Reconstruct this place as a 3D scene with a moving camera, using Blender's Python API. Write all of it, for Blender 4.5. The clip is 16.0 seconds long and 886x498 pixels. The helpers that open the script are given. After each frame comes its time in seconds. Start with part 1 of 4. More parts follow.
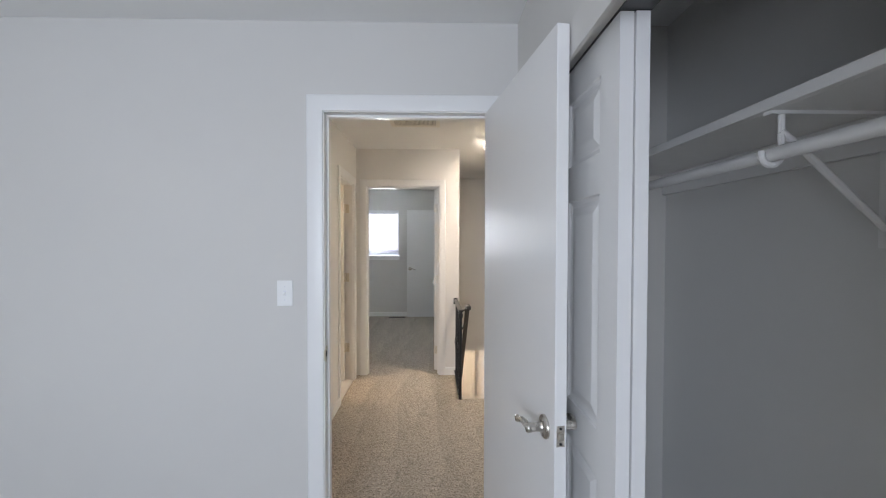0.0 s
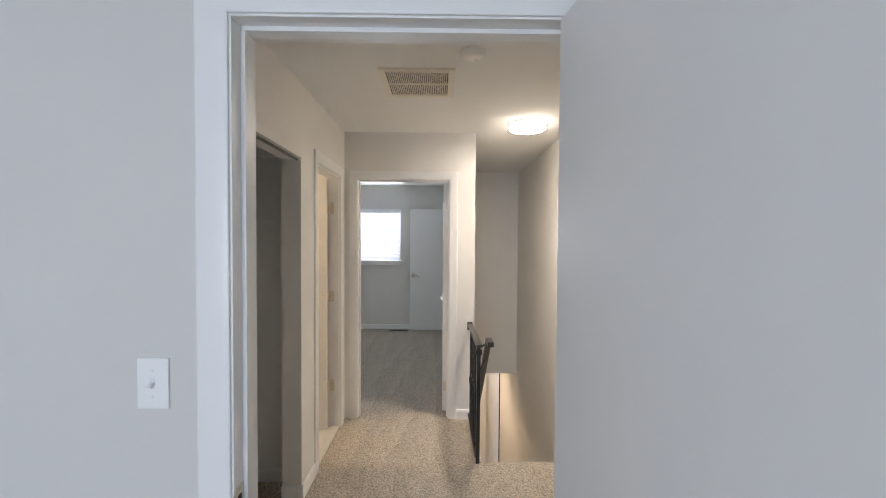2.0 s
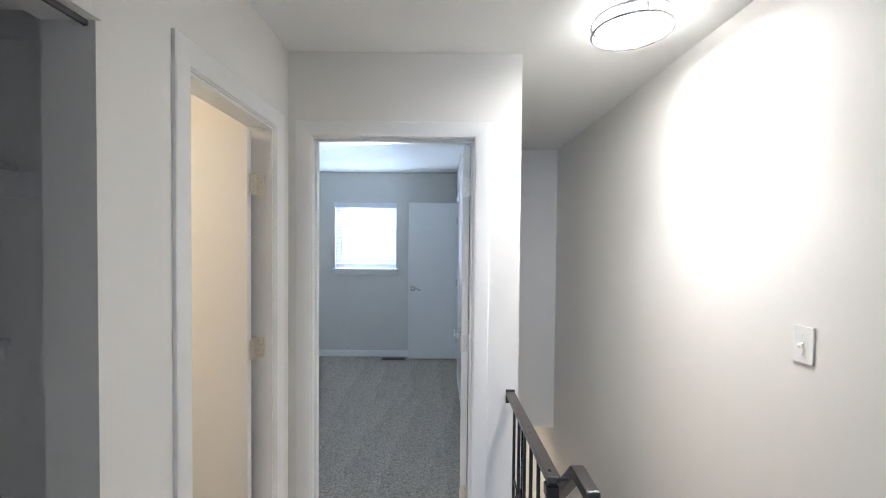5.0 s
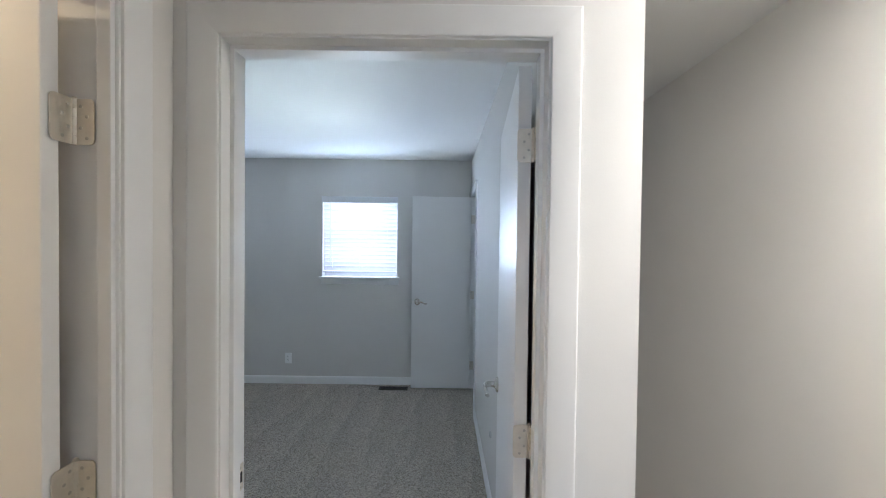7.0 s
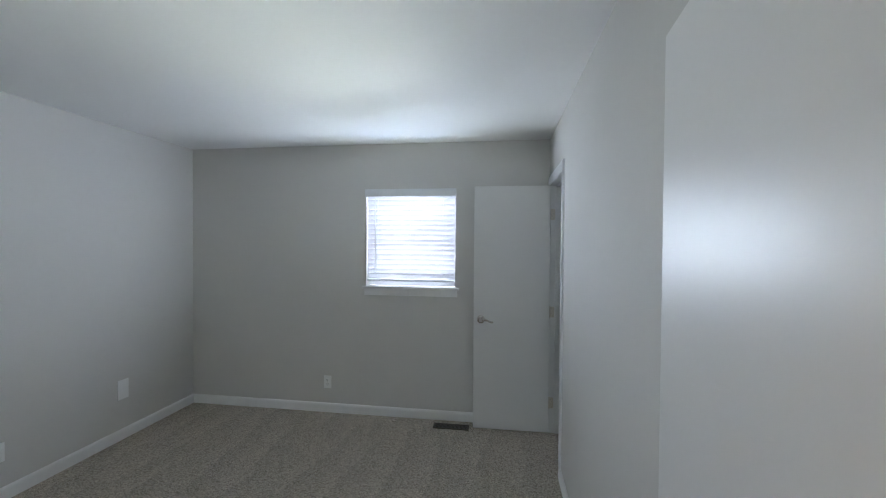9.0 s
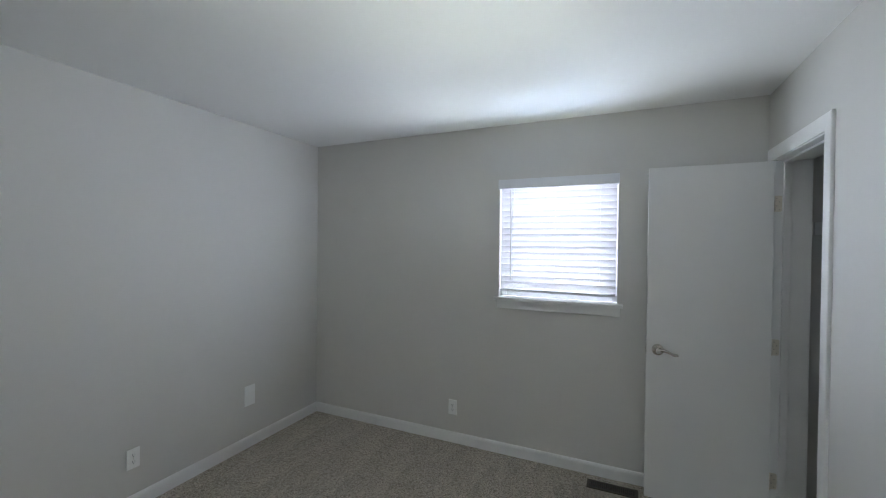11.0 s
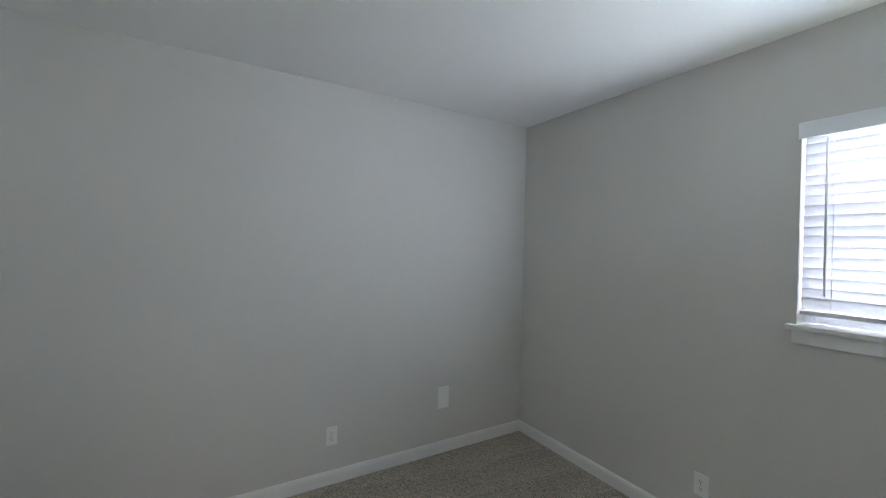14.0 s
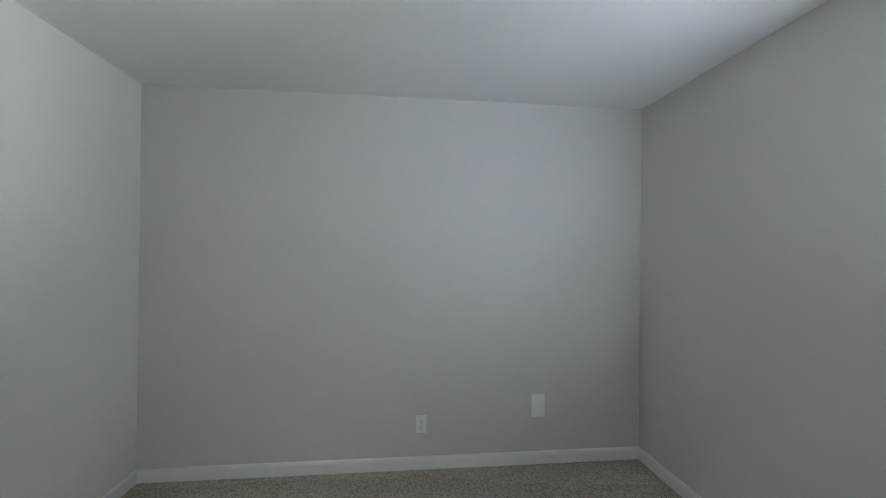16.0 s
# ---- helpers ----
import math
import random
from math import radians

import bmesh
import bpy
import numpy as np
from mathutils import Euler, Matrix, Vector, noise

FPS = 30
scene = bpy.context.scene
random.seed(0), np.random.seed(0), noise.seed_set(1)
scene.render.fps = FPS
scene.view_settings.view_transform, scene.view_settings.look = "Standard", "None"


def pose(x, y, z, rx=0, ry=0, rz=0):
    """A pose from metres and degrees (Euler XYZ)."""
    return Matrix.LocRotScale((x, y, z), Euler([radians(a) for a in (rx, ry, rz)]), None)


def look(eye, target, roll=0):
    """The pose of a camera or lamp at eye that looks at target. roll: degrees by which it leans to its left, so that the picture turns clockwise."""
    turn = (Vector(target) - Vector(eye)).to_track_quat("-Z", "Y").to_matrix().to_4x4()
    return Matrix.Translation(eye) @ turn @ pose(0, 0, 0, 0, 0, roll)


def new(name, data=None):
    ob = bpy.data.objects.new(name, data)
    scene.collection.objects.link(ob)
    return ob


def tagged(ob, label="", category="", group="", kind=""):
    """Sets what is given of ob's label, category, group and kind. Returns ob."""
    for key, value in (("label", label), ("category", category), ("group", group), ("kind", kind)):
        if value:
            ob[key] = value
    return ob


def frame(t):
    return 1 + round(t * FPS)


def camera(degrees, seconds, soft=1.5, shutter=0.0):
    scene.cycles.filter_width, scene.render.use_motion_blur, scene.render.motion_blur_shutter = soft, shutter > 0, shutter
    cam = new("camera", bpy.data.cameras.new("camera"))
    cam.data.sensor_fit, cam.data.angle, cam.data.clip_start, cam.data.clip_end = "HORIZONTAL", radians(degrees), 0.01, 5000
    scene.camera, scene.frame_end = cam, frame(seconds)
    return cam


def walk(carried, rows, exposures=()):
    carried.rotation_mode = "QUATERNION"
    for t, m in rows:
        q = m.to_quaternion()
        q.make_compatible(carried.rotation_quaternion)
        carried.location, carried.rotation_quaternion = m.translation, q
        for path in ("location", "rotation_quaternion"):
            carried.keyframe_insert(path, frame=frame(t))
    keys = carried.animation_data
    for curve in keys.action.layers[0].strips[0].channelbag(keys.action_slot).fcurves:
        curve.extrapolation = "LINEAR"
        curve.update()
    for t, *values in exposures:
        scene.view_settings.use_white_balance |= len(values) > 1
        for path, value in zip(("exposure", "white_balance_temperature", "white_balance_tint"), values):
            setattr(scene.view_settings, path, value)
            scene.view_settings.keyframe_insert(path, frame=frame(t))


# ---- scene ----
cam = camera(96.1, 16.0, 1.05)
PATH = [
    (0, (0.153, 0.872, 1.456), (0.196, 2.871, 1.415), 0.1),
    (0.5, (0.169, 1.071, 1.498), (0.203, 3.07, 1.448), 0.1),
    (1, (0.158, 1.302, 1.516), (0.191, 3.301, 1.468), 0.2),
    (1.5, (0.114, 1.548, 1.529), (0.143, 3.548, 1.482), 0.2),
    (2, (0.117, 1.793, 1.548), (0.136, 3.792, 1.495), 0.4),
    (2.5, (0.096, 2.033, 1.56), (0.107, 4.033, 1.509), 0.4),
    (3, (0.067, 2.274, 1.559), (0.068, 4.274, 1.513), 0.4),
    (3.5, (0.075, 2.521, 1.549), (0.072, 4.521, 1.504), 0.5),
    (4, (0.075, 2.761, 1.557), (0.078, 4.761, 1.512), 0.5),
    (6.5, (-0.045, 4.012, 1.544), (-0.02, 6.011, 1.506), 0.6),
    (7, (-0.048, 4.234, 1.561), (-0.046, 6.234, 1.525), 0.7),
    (7.5, (-0.094, 4.484, 1.565), (-0.136, 6.483, 1.529), 0.7),
    (8, (-0.105, 4.698, 1.574), (-0.202, 6.695, 1.535), 0.6),
    (10.5, (-0.418, 5.562, 1.549), (-1.097, 7.444, 1.53), 0.5),
    (11, (-0.513, 5.667, 1.556), (-1.334, 7.491, 1.532), 0.6),
    (11.5, (-0.499, 5.759, 1.551), (-1.482, 7.501, 1.534), 0.7),
    (12, (-0.497, 5.826, 1.551), (-1.645, 7.464, 1.531), 0.7),
    (12.5, (-0.519, 5.938, 1.537), (-1.847, 7.434, 1.514), 0.7),
    (13, (-0.61, 6.044, 1.511), (-2.071, 7.41, 1.494), 0.8),
    (13.5, (-0.668, 6.206, 1.491), (-2.257, 7.42, 1.475), 1.1),
    (14, (-0.66, 6.342, 1.473), (-2.376, 7.369, 1.458), 1.3),
    (14.5, (-0.559, 6.514, 1.486), (-2.397, 7.302, 1.464), 0.9),
    (15, (-0.512, 6.676, 1.46), (-2.431, 7.239, 1.45), 0.7),
    (15.5, (-0.482, 6.762, 1.452), (-2.445, 7.145, 1.442), 0.7),
    (16, (-0.462, 6.875, 1.432), (-2.45, 7.091, 1.442), 0.6),
]

# seconds, stops, kelvin, tint
EXPOSURES = [(0.0, 0.40, 6250, 15), (1.5, 0.40, 6200, 15), (2.5, 0.50, 6150, 13), (3.0, 0.68, 5950, 12), (3.5, 0.77, 5400, 12), (5.0, 0.62, 5200, 11), (7.0, 0.32, 5400, 11), (8.2, 0.12, 5750, 10), (10.3, 0.10, 6050, 11), (13.0, 0.12, 6150, 11), (16.0, 0.22, 6050, 9)]
walk(cam, [(t, look(eye, target, roll)) for t, eye, target, roll in PATH], EXPOSURES)

# ---------------------------------------------------------------- world and lights
world = bpy.data.worlds.new("world")
scene.world = world
world.use_nodes = True
_sky = world.node_tree.nodes.new("ShaderNodeTexSky")
_sky.sky_type, _sky.sun_disc = "NISHITA", False
_sky.sun_elevation, _sky.sun_rotation = radians(48), radians(200)
_bg = world.node_tree.nodes["Background"]
_bg.inputs["Strength"].default_value = 0.12
world.node_tree.links.new(_sky.outputs["Color"], _bg.inputs["Color"])


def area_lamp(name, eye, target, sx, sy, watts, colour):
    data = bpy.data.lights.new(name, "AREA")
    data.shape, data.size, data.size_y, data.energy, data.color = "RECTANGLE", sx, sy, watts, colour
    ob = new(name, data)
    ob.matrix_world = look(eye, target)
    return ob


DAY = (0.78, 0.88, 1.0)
# lamps added before the far blind stand in for daylight off lawn and slats
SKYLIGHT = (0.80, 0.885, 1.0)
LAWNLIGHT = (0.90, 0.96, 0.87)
CEILING_BLUE = (0.50, 0.66, 1.0)
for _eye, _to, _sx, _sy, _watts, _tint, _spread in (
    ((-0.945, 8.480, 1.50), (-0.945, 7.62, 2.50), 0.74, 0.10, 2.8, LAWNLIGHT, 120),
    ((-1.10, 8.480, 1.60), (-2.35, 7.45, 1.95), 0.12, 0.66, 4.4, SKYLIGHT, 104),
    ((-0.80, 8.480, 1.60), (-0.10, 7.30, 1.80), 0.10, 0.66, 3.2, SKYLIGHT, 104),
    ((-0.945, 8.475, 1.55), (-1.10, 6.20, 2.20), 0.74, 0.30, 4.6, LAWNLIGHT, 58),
    # forward lamp added as fill for the room
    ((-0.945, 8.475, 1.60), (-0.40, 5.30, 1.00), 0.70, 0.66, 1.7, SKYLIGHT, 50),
    # strip lamp added to tint the ceiling blue by the window wall
    ((-0.945, 8.500, 2.02), (-0.945, 8.06, 2.44), 0.80, 0.04, 0.7, CEILING_BLUE, 86),
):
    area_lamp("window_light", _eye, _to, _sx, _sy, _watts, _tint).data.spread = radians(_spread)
area_lamp("window_light", (-0.75, -1.30, 1.45), (-0.72, 0.0, 1.42), 1.38, 1.18, 43, DAY)
LAMP_POWER = 53.0
LAMP_COLOUR = (1.0, 0.86, 0.67)


# ---------------------------------------------------------------- materials
def material(name, base, rough=0.6, metal=0.0, vary=0.04, scale=6.0, bump=0.0, bump_scale=300.0, spec=0.5, grain=0.0, uneven=0.07):
    """Painted or metal surface: broad unevenness, fine grain and a fine relief."""
    m = bpy.data.materials.new(name)
    m.use_nodes = True
    nt = m.node_tree
    b = nt.nodes["Principled BSDF"]
    b.inputs["Roughness"].default_value, b.inputs["Metallic"].default_value = rough, metal
    b.inputs["Specular IOR Level"].default_value = spec
    co = nt.nodes.new("ShaderNodeTexCoord")
    n1 = nt.nodes.new("ShaderNodeTexNoise")
    n1.inputs["Scale"].default_value, n1.inputs["Detail"].default_value = scale, 5
    nt.links.new(co.outputs["Object"], n1.inputs["Vector"])
    mix = nt.nodes.new("ShaderNodeMix")
    mix.data_type = "RGBA"
    mix.inputs["A"].default_value = (*[c * (1 - vary) for c in base], 1)
    mix.inputs["B"].default_value = (*[min(1, c * (1 + vary)) for c in base], 1)
    nt.links.new(n1.outputs["Fac"], mix.inputs["Factor"])
    out = mix.outputs["Result"]
    n2 = nt.nodes.new("ShaderNodeTexNoise")
    n2.inputs["Scale"].default_value, n2.inputs["Detail"].default_value = bump_scale, 3
    nt.links.new(co.outputs["Object"], n2.inputs["Vector"])
    if grain:
        mg = nt.nodes.new("ShaderNodeMix")
        mg.data_type, mg.blend_type = "RGBA", "MULTIPLY"
        mg.inputs["Factor"].default_value = grain
        nt.links.new(out, mg.inputs["A"])
        nt.links.new(n2.outputs["Color"], mg.inputs["B"])
        out = mg.outputs["Result"]
    nt.links.new(out, b.inputs["Base Color"])
    mr = nt.nodes.new("ShaderNodeMapRange")
    mr.inputs["To Min"].default_value, mr.inputs["To Max"].default_value = max(0.02, rough - uneven), min(1, rough + uneven)
    nt.links.new(n1.outputs["Fac"], mr.inputs["Value"])
    nt.links.new(mr.outputs["Result"], b.inputs["Roughness"])
    if bump:
        bp = nt.nodes.new("ShaderNodeBump")
        bp.inputs["Strength"].default_value, bp.inputs["Distance"].default_value = bump, 0.002
        nt.links.new(n2.outputs["Fac"], bp.inputs["Height"])
        nt.links.new(bp.outputs["Normal"], b.inputs["Normal"])
    return m


def carpet_material():
    """Short twisted pile: yarn flecks of several shades, tufted relief, brushed lanes."""
    m = bpy.data.materials.new("carpet")
    m.use_nodes = True
    nt = m.node_tree
    b = nt.nodes["Principled BSDF"]
    b.inputs["Roughness"].default_value = 0.95
    b.inputs["Specular IOR Level"].default_value = 0.1
    b.inputs["Sheen Weight"].default_value = 0.0
    co = nt.nodes.new("ShaderNodeTexCoord")
    yarn = nt.nodes.new("ShaderNodeTexVoronoi")
    yarn.inputs["Scale"].default_value = 180
    yarn.inputs["Randomness"].default_value = 1.0
    nt.links.new(co.outputs["Object"], yarn.inputs["Vector"])
    sep = nt.nodes.new("ShaderNodeSeparateColor")
    nt.links.new(yarn.outputs["Color"], sep.inputs["Color"])
    ramp = nt.nodes.new("ShaderNodeValToRGB")
    e = ramp.color_ramp.elements
    e[0].position, e[0].color = 0.0, (0.240, 0.211, 0.174, 1)
    e[1].position, e[1].color = 1.0, (0.745, 0.675, 0.575, 1)
    for at, c in ((0.13, (0.320, 0.282, 0.233, 1)), (0.30, (0.480, 0.424, 0.353, 1)), (0.72, (0.575, 0.515, 0.434, 1))):
        ramp.color_ramp.elements.new(at).color = c
    nt.links.new(sep.outputs["Red"], ramp.inputs["Fac"])
    clump = nt.nodes.new("ShaderNodeTexNoise")
    clump.inputs["Scale"].default_value, clump.inputs["Detail"].default_value, clump.inputs["Roughness"].default_value = 60, 4, 0.7
    nt.links.new(co.outputs["Object"], clump.inputs["Vector"])
    cr = nt.nodes.new("ShaderNodeMapRange")
    cr.inputs["From Min"].default_value, cr.inputs["From Max"].default_value = 0.34, 0.66
    cr.inputs["To Min"].default_value, cr.inputs["To Max"].default_value = 0.86, 1.14
    nt.links.new(clump.outputs["Fac"], cr.inputs["Value"])
    # strokes of a vacuum cleaner: two sets of lanes with one sharp flank, each set in its own patches
    warp = nt.nodes.new("ShaderNodeTexNoise")
    warp.inputs["Scale"].default_value, warp.inputs["Detail"].default_value = 1.7, 3
    nt.links.new(co.outputs["Object"], warp.inputs["Vector"])
    strokes = []
    for turn, period, low, high in ((-5, 0.31, 0.42, 0.54), (19, 0.27, 0.56, 0.44)):
        mp = nt.nodes.new("ShaderNodeMapping")
        mp.inputs["Scale"].default_value = (1.0, 0.42, 1)
        mp.inputs["Rotation"].default_value = (0, 0, radians(turn))
        nt.links.new(co.outputs["Object"], mp.inputs["Vector"])
        lane = nt.nodes.new("ShaderNodeTexWave")
        lane.wave_type, lane.bands_direction, lane.wave_profile = "BANDS", "X", "SAW"
        lane.inputs["Scale"].default_value, lane.inputs["Distortion"].default_value = 0.314 / period, 3.0
        lane.inputs["Detail"].default_value, lane.inputs["Detail Scale"].default_value = 3, 1.3
        nt.links.new(mp.outputs["Vector"], lane.inputs["Vector"])
        height = nt.nodes.new("ShaderNodeMapRange")
        height.inputs["To Min"].default_value, height.inputs["To Max"].default_value = -0.04, 0.09
        nt.links.new(lane.outputs["Fac"], height.inputs["Value"])
        patch = nt.nodes.new("ShaderNodeMapRange")
        patch.interpolation_type = "SMOOTHSTEP"
        patch.inputs["From Min"].default_value, patch.inputs["From Max"].default_value = low, high
        nt.links.new(warp.outputs["Fac"], patch.inputs["Value"])
        cut = nt.nodes.new("ShaderNodeMath")
        cut.operation = "MULTIPLY"
        nt.links.new(height.outputs["Result"], cut.inputs[0])
        nt.links.new(patch.outputs["Result"], cut.inputs[1])
        strokes.append(cut)
    lr = nt.nodes.new("ShaderNodeMath")
    lr.operation = "ADD"
    nt.links.new(strokes[0].outputs["Value"], lr.inputs[0])
    nt.links.new(strokes[1].outputs["Value"], lr.inputs[1])
    one = nt.nodes.new("ShaderNodeMath")
    one.operation = "ADD"
    one.inputs[1].default_value = 0.92
    nt.links.new(lr.outputs["Value"], one.inputs[0])
    both = nt.nodes.new("ShaderNodeMath")
    both.operation = "MULTIPLY"
    nt.links.new(cr.outputs["Result"], both.inputs[0])
    nt.links.new(one.outputs["Value"], both.inputs[1])
    mul = nt.nodes.new("ShaderNodeMix")
    mul.data_type, mul.blend_type = "RGBA", "MULTIPLY"
    mul.inputs["Factor"].default_value = 1
    nt.links.new(ramp.outputs["Color"], mul.inputs["A"])
    nt.links.new(both.outputs["Value"], mul.inputs["B"])
    nt.links.new(mul.outputs["Result"], b.inputs["Base Color"])
    tuft = nt.nodes.new("ShaderNodeTexNoise")
    tuft.inputs["Scale"].default_value, tuft.inputs["Detail"].default_value, tuft.inputs["Roughness"].default_value = 95, 3, 0.75
    nt.links.new(co.outputs["Object"], tuft.inputs["Vector"])
    bp = nt.nodes.new("ShaderNodeBump")
    bp.inputs["Strength"].default_value, bp.inputs["Distance"].default_value = 0.9, 0.012
    nt.links.new(tuft.outputs["Fac"], bp.inputs["Height"])
    nt.links.new(bp.outputs["Normal"], b.inputs["Normal"])
    return m


def translucent_material(name, base, share):
    """White slat: mostly a matt paint, letting part of the daylight through."""
    m = bpy.data.materials.new(name)
    m.use_nodes = True
    nt = m.node_tree
    b = nt.nodes["Principled BSDF"]
    b.inputs["Base Color"].default_value, b.inputs["Roughness"].default_value = (*base, 1), 0.4
    tr = nt.nodes.new("ShaderNodeBsdfTranslucent")
    tr.inputs["Color"].default_value = (*base, 1)
    mx = nt.nodes.new("ShaderNodeMixShader")
    mx.inputs["Fac"].default_value = share
    nt.links.new(b.outputs["BSDF"], mx.inputs[1])
    nt.links.new(tr.outputs["BSDF"], mx.inputs[2])
    nt.links.new(mx.outputs["Shader"], nt.nodes["Material Output"].inputs["Surface"])
    return m


def emission_material(name, colour, strength):
    m = bpy.data.materials.new(name)
    m.use_nodes = True
    b = m.node_tree.nodes["Principled BSDF"]
    b.inputs["Base Color"].default_value = (0.9, 0.9, 0.88, 1)
    b.inputs["Emission Color"].default_value = (*colour, 1)
    b.inputs["Emission Strength"].default_value = strength
    return m


def glass_material(name):
    m = bpy.data.materials.new(name)
    m.use_nodes = True
    b = m.node_tree.nodes["Principled BSDF"]
    b.inputs["Roughness"].default_value, b.inputs["Transmission Weight"].default_value = 0.0, 1.0
    b.inputs["IOR"].default_value = 1.1
    return m


WALL = material("wall_paint", (0.70, 0.684, 0.650), 0.72, vary=0.025, scale=2.5, bump=0.10, bump_scale=260, spec=0.3)
# the wall paint again, its colour lightened to lift shade in hall and stairwell
WALL_LIFTED = material("wall_paint_lifted", (0.84, 0.822, 0.787), 0.72, vary=0.025, scale=2.5, bump=0.10, bump_scale=260, spec=0.3)
CEIL = material("ceiling_paint", (0.88, 0.88, 0.865), 0.85, vary=0.02, scale=2, bump=0.12, bump_scale=180, spec=0.2)
TRIM = material("trim_paint", (0.87, 0.865, 0.85), 0.36, vary=0.02, scale=8, bump=0.02, bump_scale=90)
DOOR = material("door_paint", (0.83, 0.82, 0.80), 0.39, vary=0.02, scale=4, spec=0.36, uneven=0.01)
CLOSET = material("closet_paint", (0.755, 0.745, 0.72), 0.7, vary=0.03, scale=3, bump=0.08, spec=0.3)
# closet paint lightened in colour to make up for missing light in the linen closet
CLOSET_LIFTED = material("closet_paint_lifted", (0.87, 0.86, 0.83), 0.7, vary=0.03, scale=3, bump=0.08, spec=0.3)
SHELF = material("shelf_paint", (0.84, 0.83, 0.81), 0.5, vary=0.05, scale=14, bump=0.12, bump_scale=60)
NICKEL = material("brushed_nickel", (0.62, 0.59, 0.54), 0.27, 1.0, vary=0.08, scale=30, bump=0.05, bump_scale=500)
HINGE = material("satin_hinge_metal", (0.76, 0.71, 0.62), 0.42, 0.85, vary=0.12, scale=60, bump=0.06)
CHROME = material("chrome", (0.8, 0.8, 0.8), 0.12, 1.0, vary=0.03)
IRON = material("black_painted_iron", (0.020, 0.020, 0.021), 0.33, 0.0, vary=0.3, scale=40, bump=0.25, bump_scale=120)
RAILCAP = material("dark_rail_cap", (0.055, 0.05, 0.047), 0.3, 0.0, vary=0.3, scale=30, bump=0.15, bump_scale=90)
PLASTIC = material("white_plastic", (0.90, 0.90, 0.885), 0.3, vary=0.015, scale=20)
DARK = material("dark_slot", (0.02, 0.02, 0.02), 0.7)
SCREW = material("screw_metal", (0.56, 0.53, 0.47), 0.4, 1.0, vary=0.1, scale=80)
GRILLE = material("grille_enamel", (0.85, 0.81, 0.72), 0.5, vary=0.06, scale=25)
FILTER = material("air_filter", (0.13, 0.10, 0.065), 0.95, vary=0.25, scale=14, grain=0.3, bump=0.5, bump_scale=120)
REGISTER = material("brown_register", (0.10, 0.085, 0.07), 0.5, 0.3, vary=0.2, scale=30)
TRACK = material("track_shadow_metal", (0.13, 0.13, 0.13), 0.5, 0.7, vary=0.1)
TILE = material("bath_tile", (0.62, 0.60, 0.56), 0.35, vary=0.08, scale=5)
VINYL = material("window_vinyl", (0.80, 0.81, 0.83), 0.35, vary=0.02)
SLAT = translucent_material("blind_slat", (0.88, 0.88, 0.90), 0.30)
CLEAR = glass_material("clear_glass")
CARPET = carpet_material()
SOFFIT = material("lower_wall_paint", (0.76, 0.73, 0.67), 0.7, vary=0.03, scale=3, bump=0.1)
RUBBER = material("clear_bumper", (0.72, 0.72, 0.70), 0.25, vary=0.05)


# ---------------------------------------------------------------- mesh helpers
def box(bm, x0, x1, y0, y1, z0, z1, bevel=0.0):
    r = bmesh.ops.create_cube(bm, size=1.0)
    vs = r["verts"]
    for v in vs:
        v.co = Vector(((x0 + x1) / 2 + v.co.x * (x1 - x0), (y0 + y1) / 2 + v.co.y * (y1 - y0), (z0 + z1) / 2 + v.co.z * (z1 - z0)))
    if bevel:
        es = list({e for v in vs for e in v.link_edges})
        bmesh.ops.bevel(bm, geom=es, offset=bevel, segments=2, affect="EDGES", profile=0.6)
    return bm


def boxm(*a, bevel=0.0):
    return box(bmesh.new(), *a, bevel=bevel)


def tube(bm, pts, radii, seg=10, flat=1.0):
    """A tube along points; flat squeezes it in z."""
    pts = [Vector(p) for p in pts]
    if not isinstance(radii, (list, tuple)):
        radii = [radii] * len(pts)
    rings = []
    for i, p in enumerate(pts):
        d = (pts[min(i + 1, len(pts) - 1)] - pts[max(i - 1, 0)]).normalized()
        up = Vector((0, 0, 1)) if abs(d.z) < 0.95 else Vector((1, 0, 0))
        a = d.cross(up).normalized()
        b = a.cross(d).normalized()
        rings.append([bm.verts.new(p + radii[i] * (a * math.cos(2 * math.pi * k / seg) + b * flat * math.sin(2 * math.pi * k / seg))) for k in range(seg)])
    for r0, r1 in zip(rings, rings[1:]):
        for k in range(seg):
            bm.faces.new((r0[k], r0[(k + 1) % seg], r1[(k + 1) % seg], r1[k]))
    bm.faces.new(rings[0][::-1])
    bm.faces.new(rings[-1])
    return bm


def lathe(bm, profile, m=Matrix(), seg=28):
    """Turns (radius, height) pairs round the z axis of m."""
    rings = []
    for r, h in profile:
        rings.append([bm.verts.new(m @ Vector((r * math.cos(2 * math.pi * k / seg), r * math.sin(2 * math.pi * k / seg), h))) for k in range(seg)])
    for r0, r1 in zip(rings, rings[1:]):
        for k in range(seg):
            bm.faces.new((r0[k], r0[(k + 1) % seg], r1[(k + 1) % seg], r1[k]))
    bm.faces.new(rings[0][::-1])
    bm.faces.new(rings[-1])
    return bm


def finish(name, bm, mat, smooth=False):
    bmesh.ops.recalc_face_normals(bm, faces=bm.faces)
    me = bpy.data.meshes.new(name)
    bm.to_mesh(me)
    bm.free()
    if mat:
        me.materials.append(mat)
    if smooth:
        me.shade_smooth()
        me.set_sharp_from_angle(angle=radians(40))
    return me


def part(name, bm, mat, parent, label="", smooth=False):
    ob = new(name, finish(name, bm, mat, smooth))
    ob.parent = parent
    if label:
        ob["label"] = label
    return ob


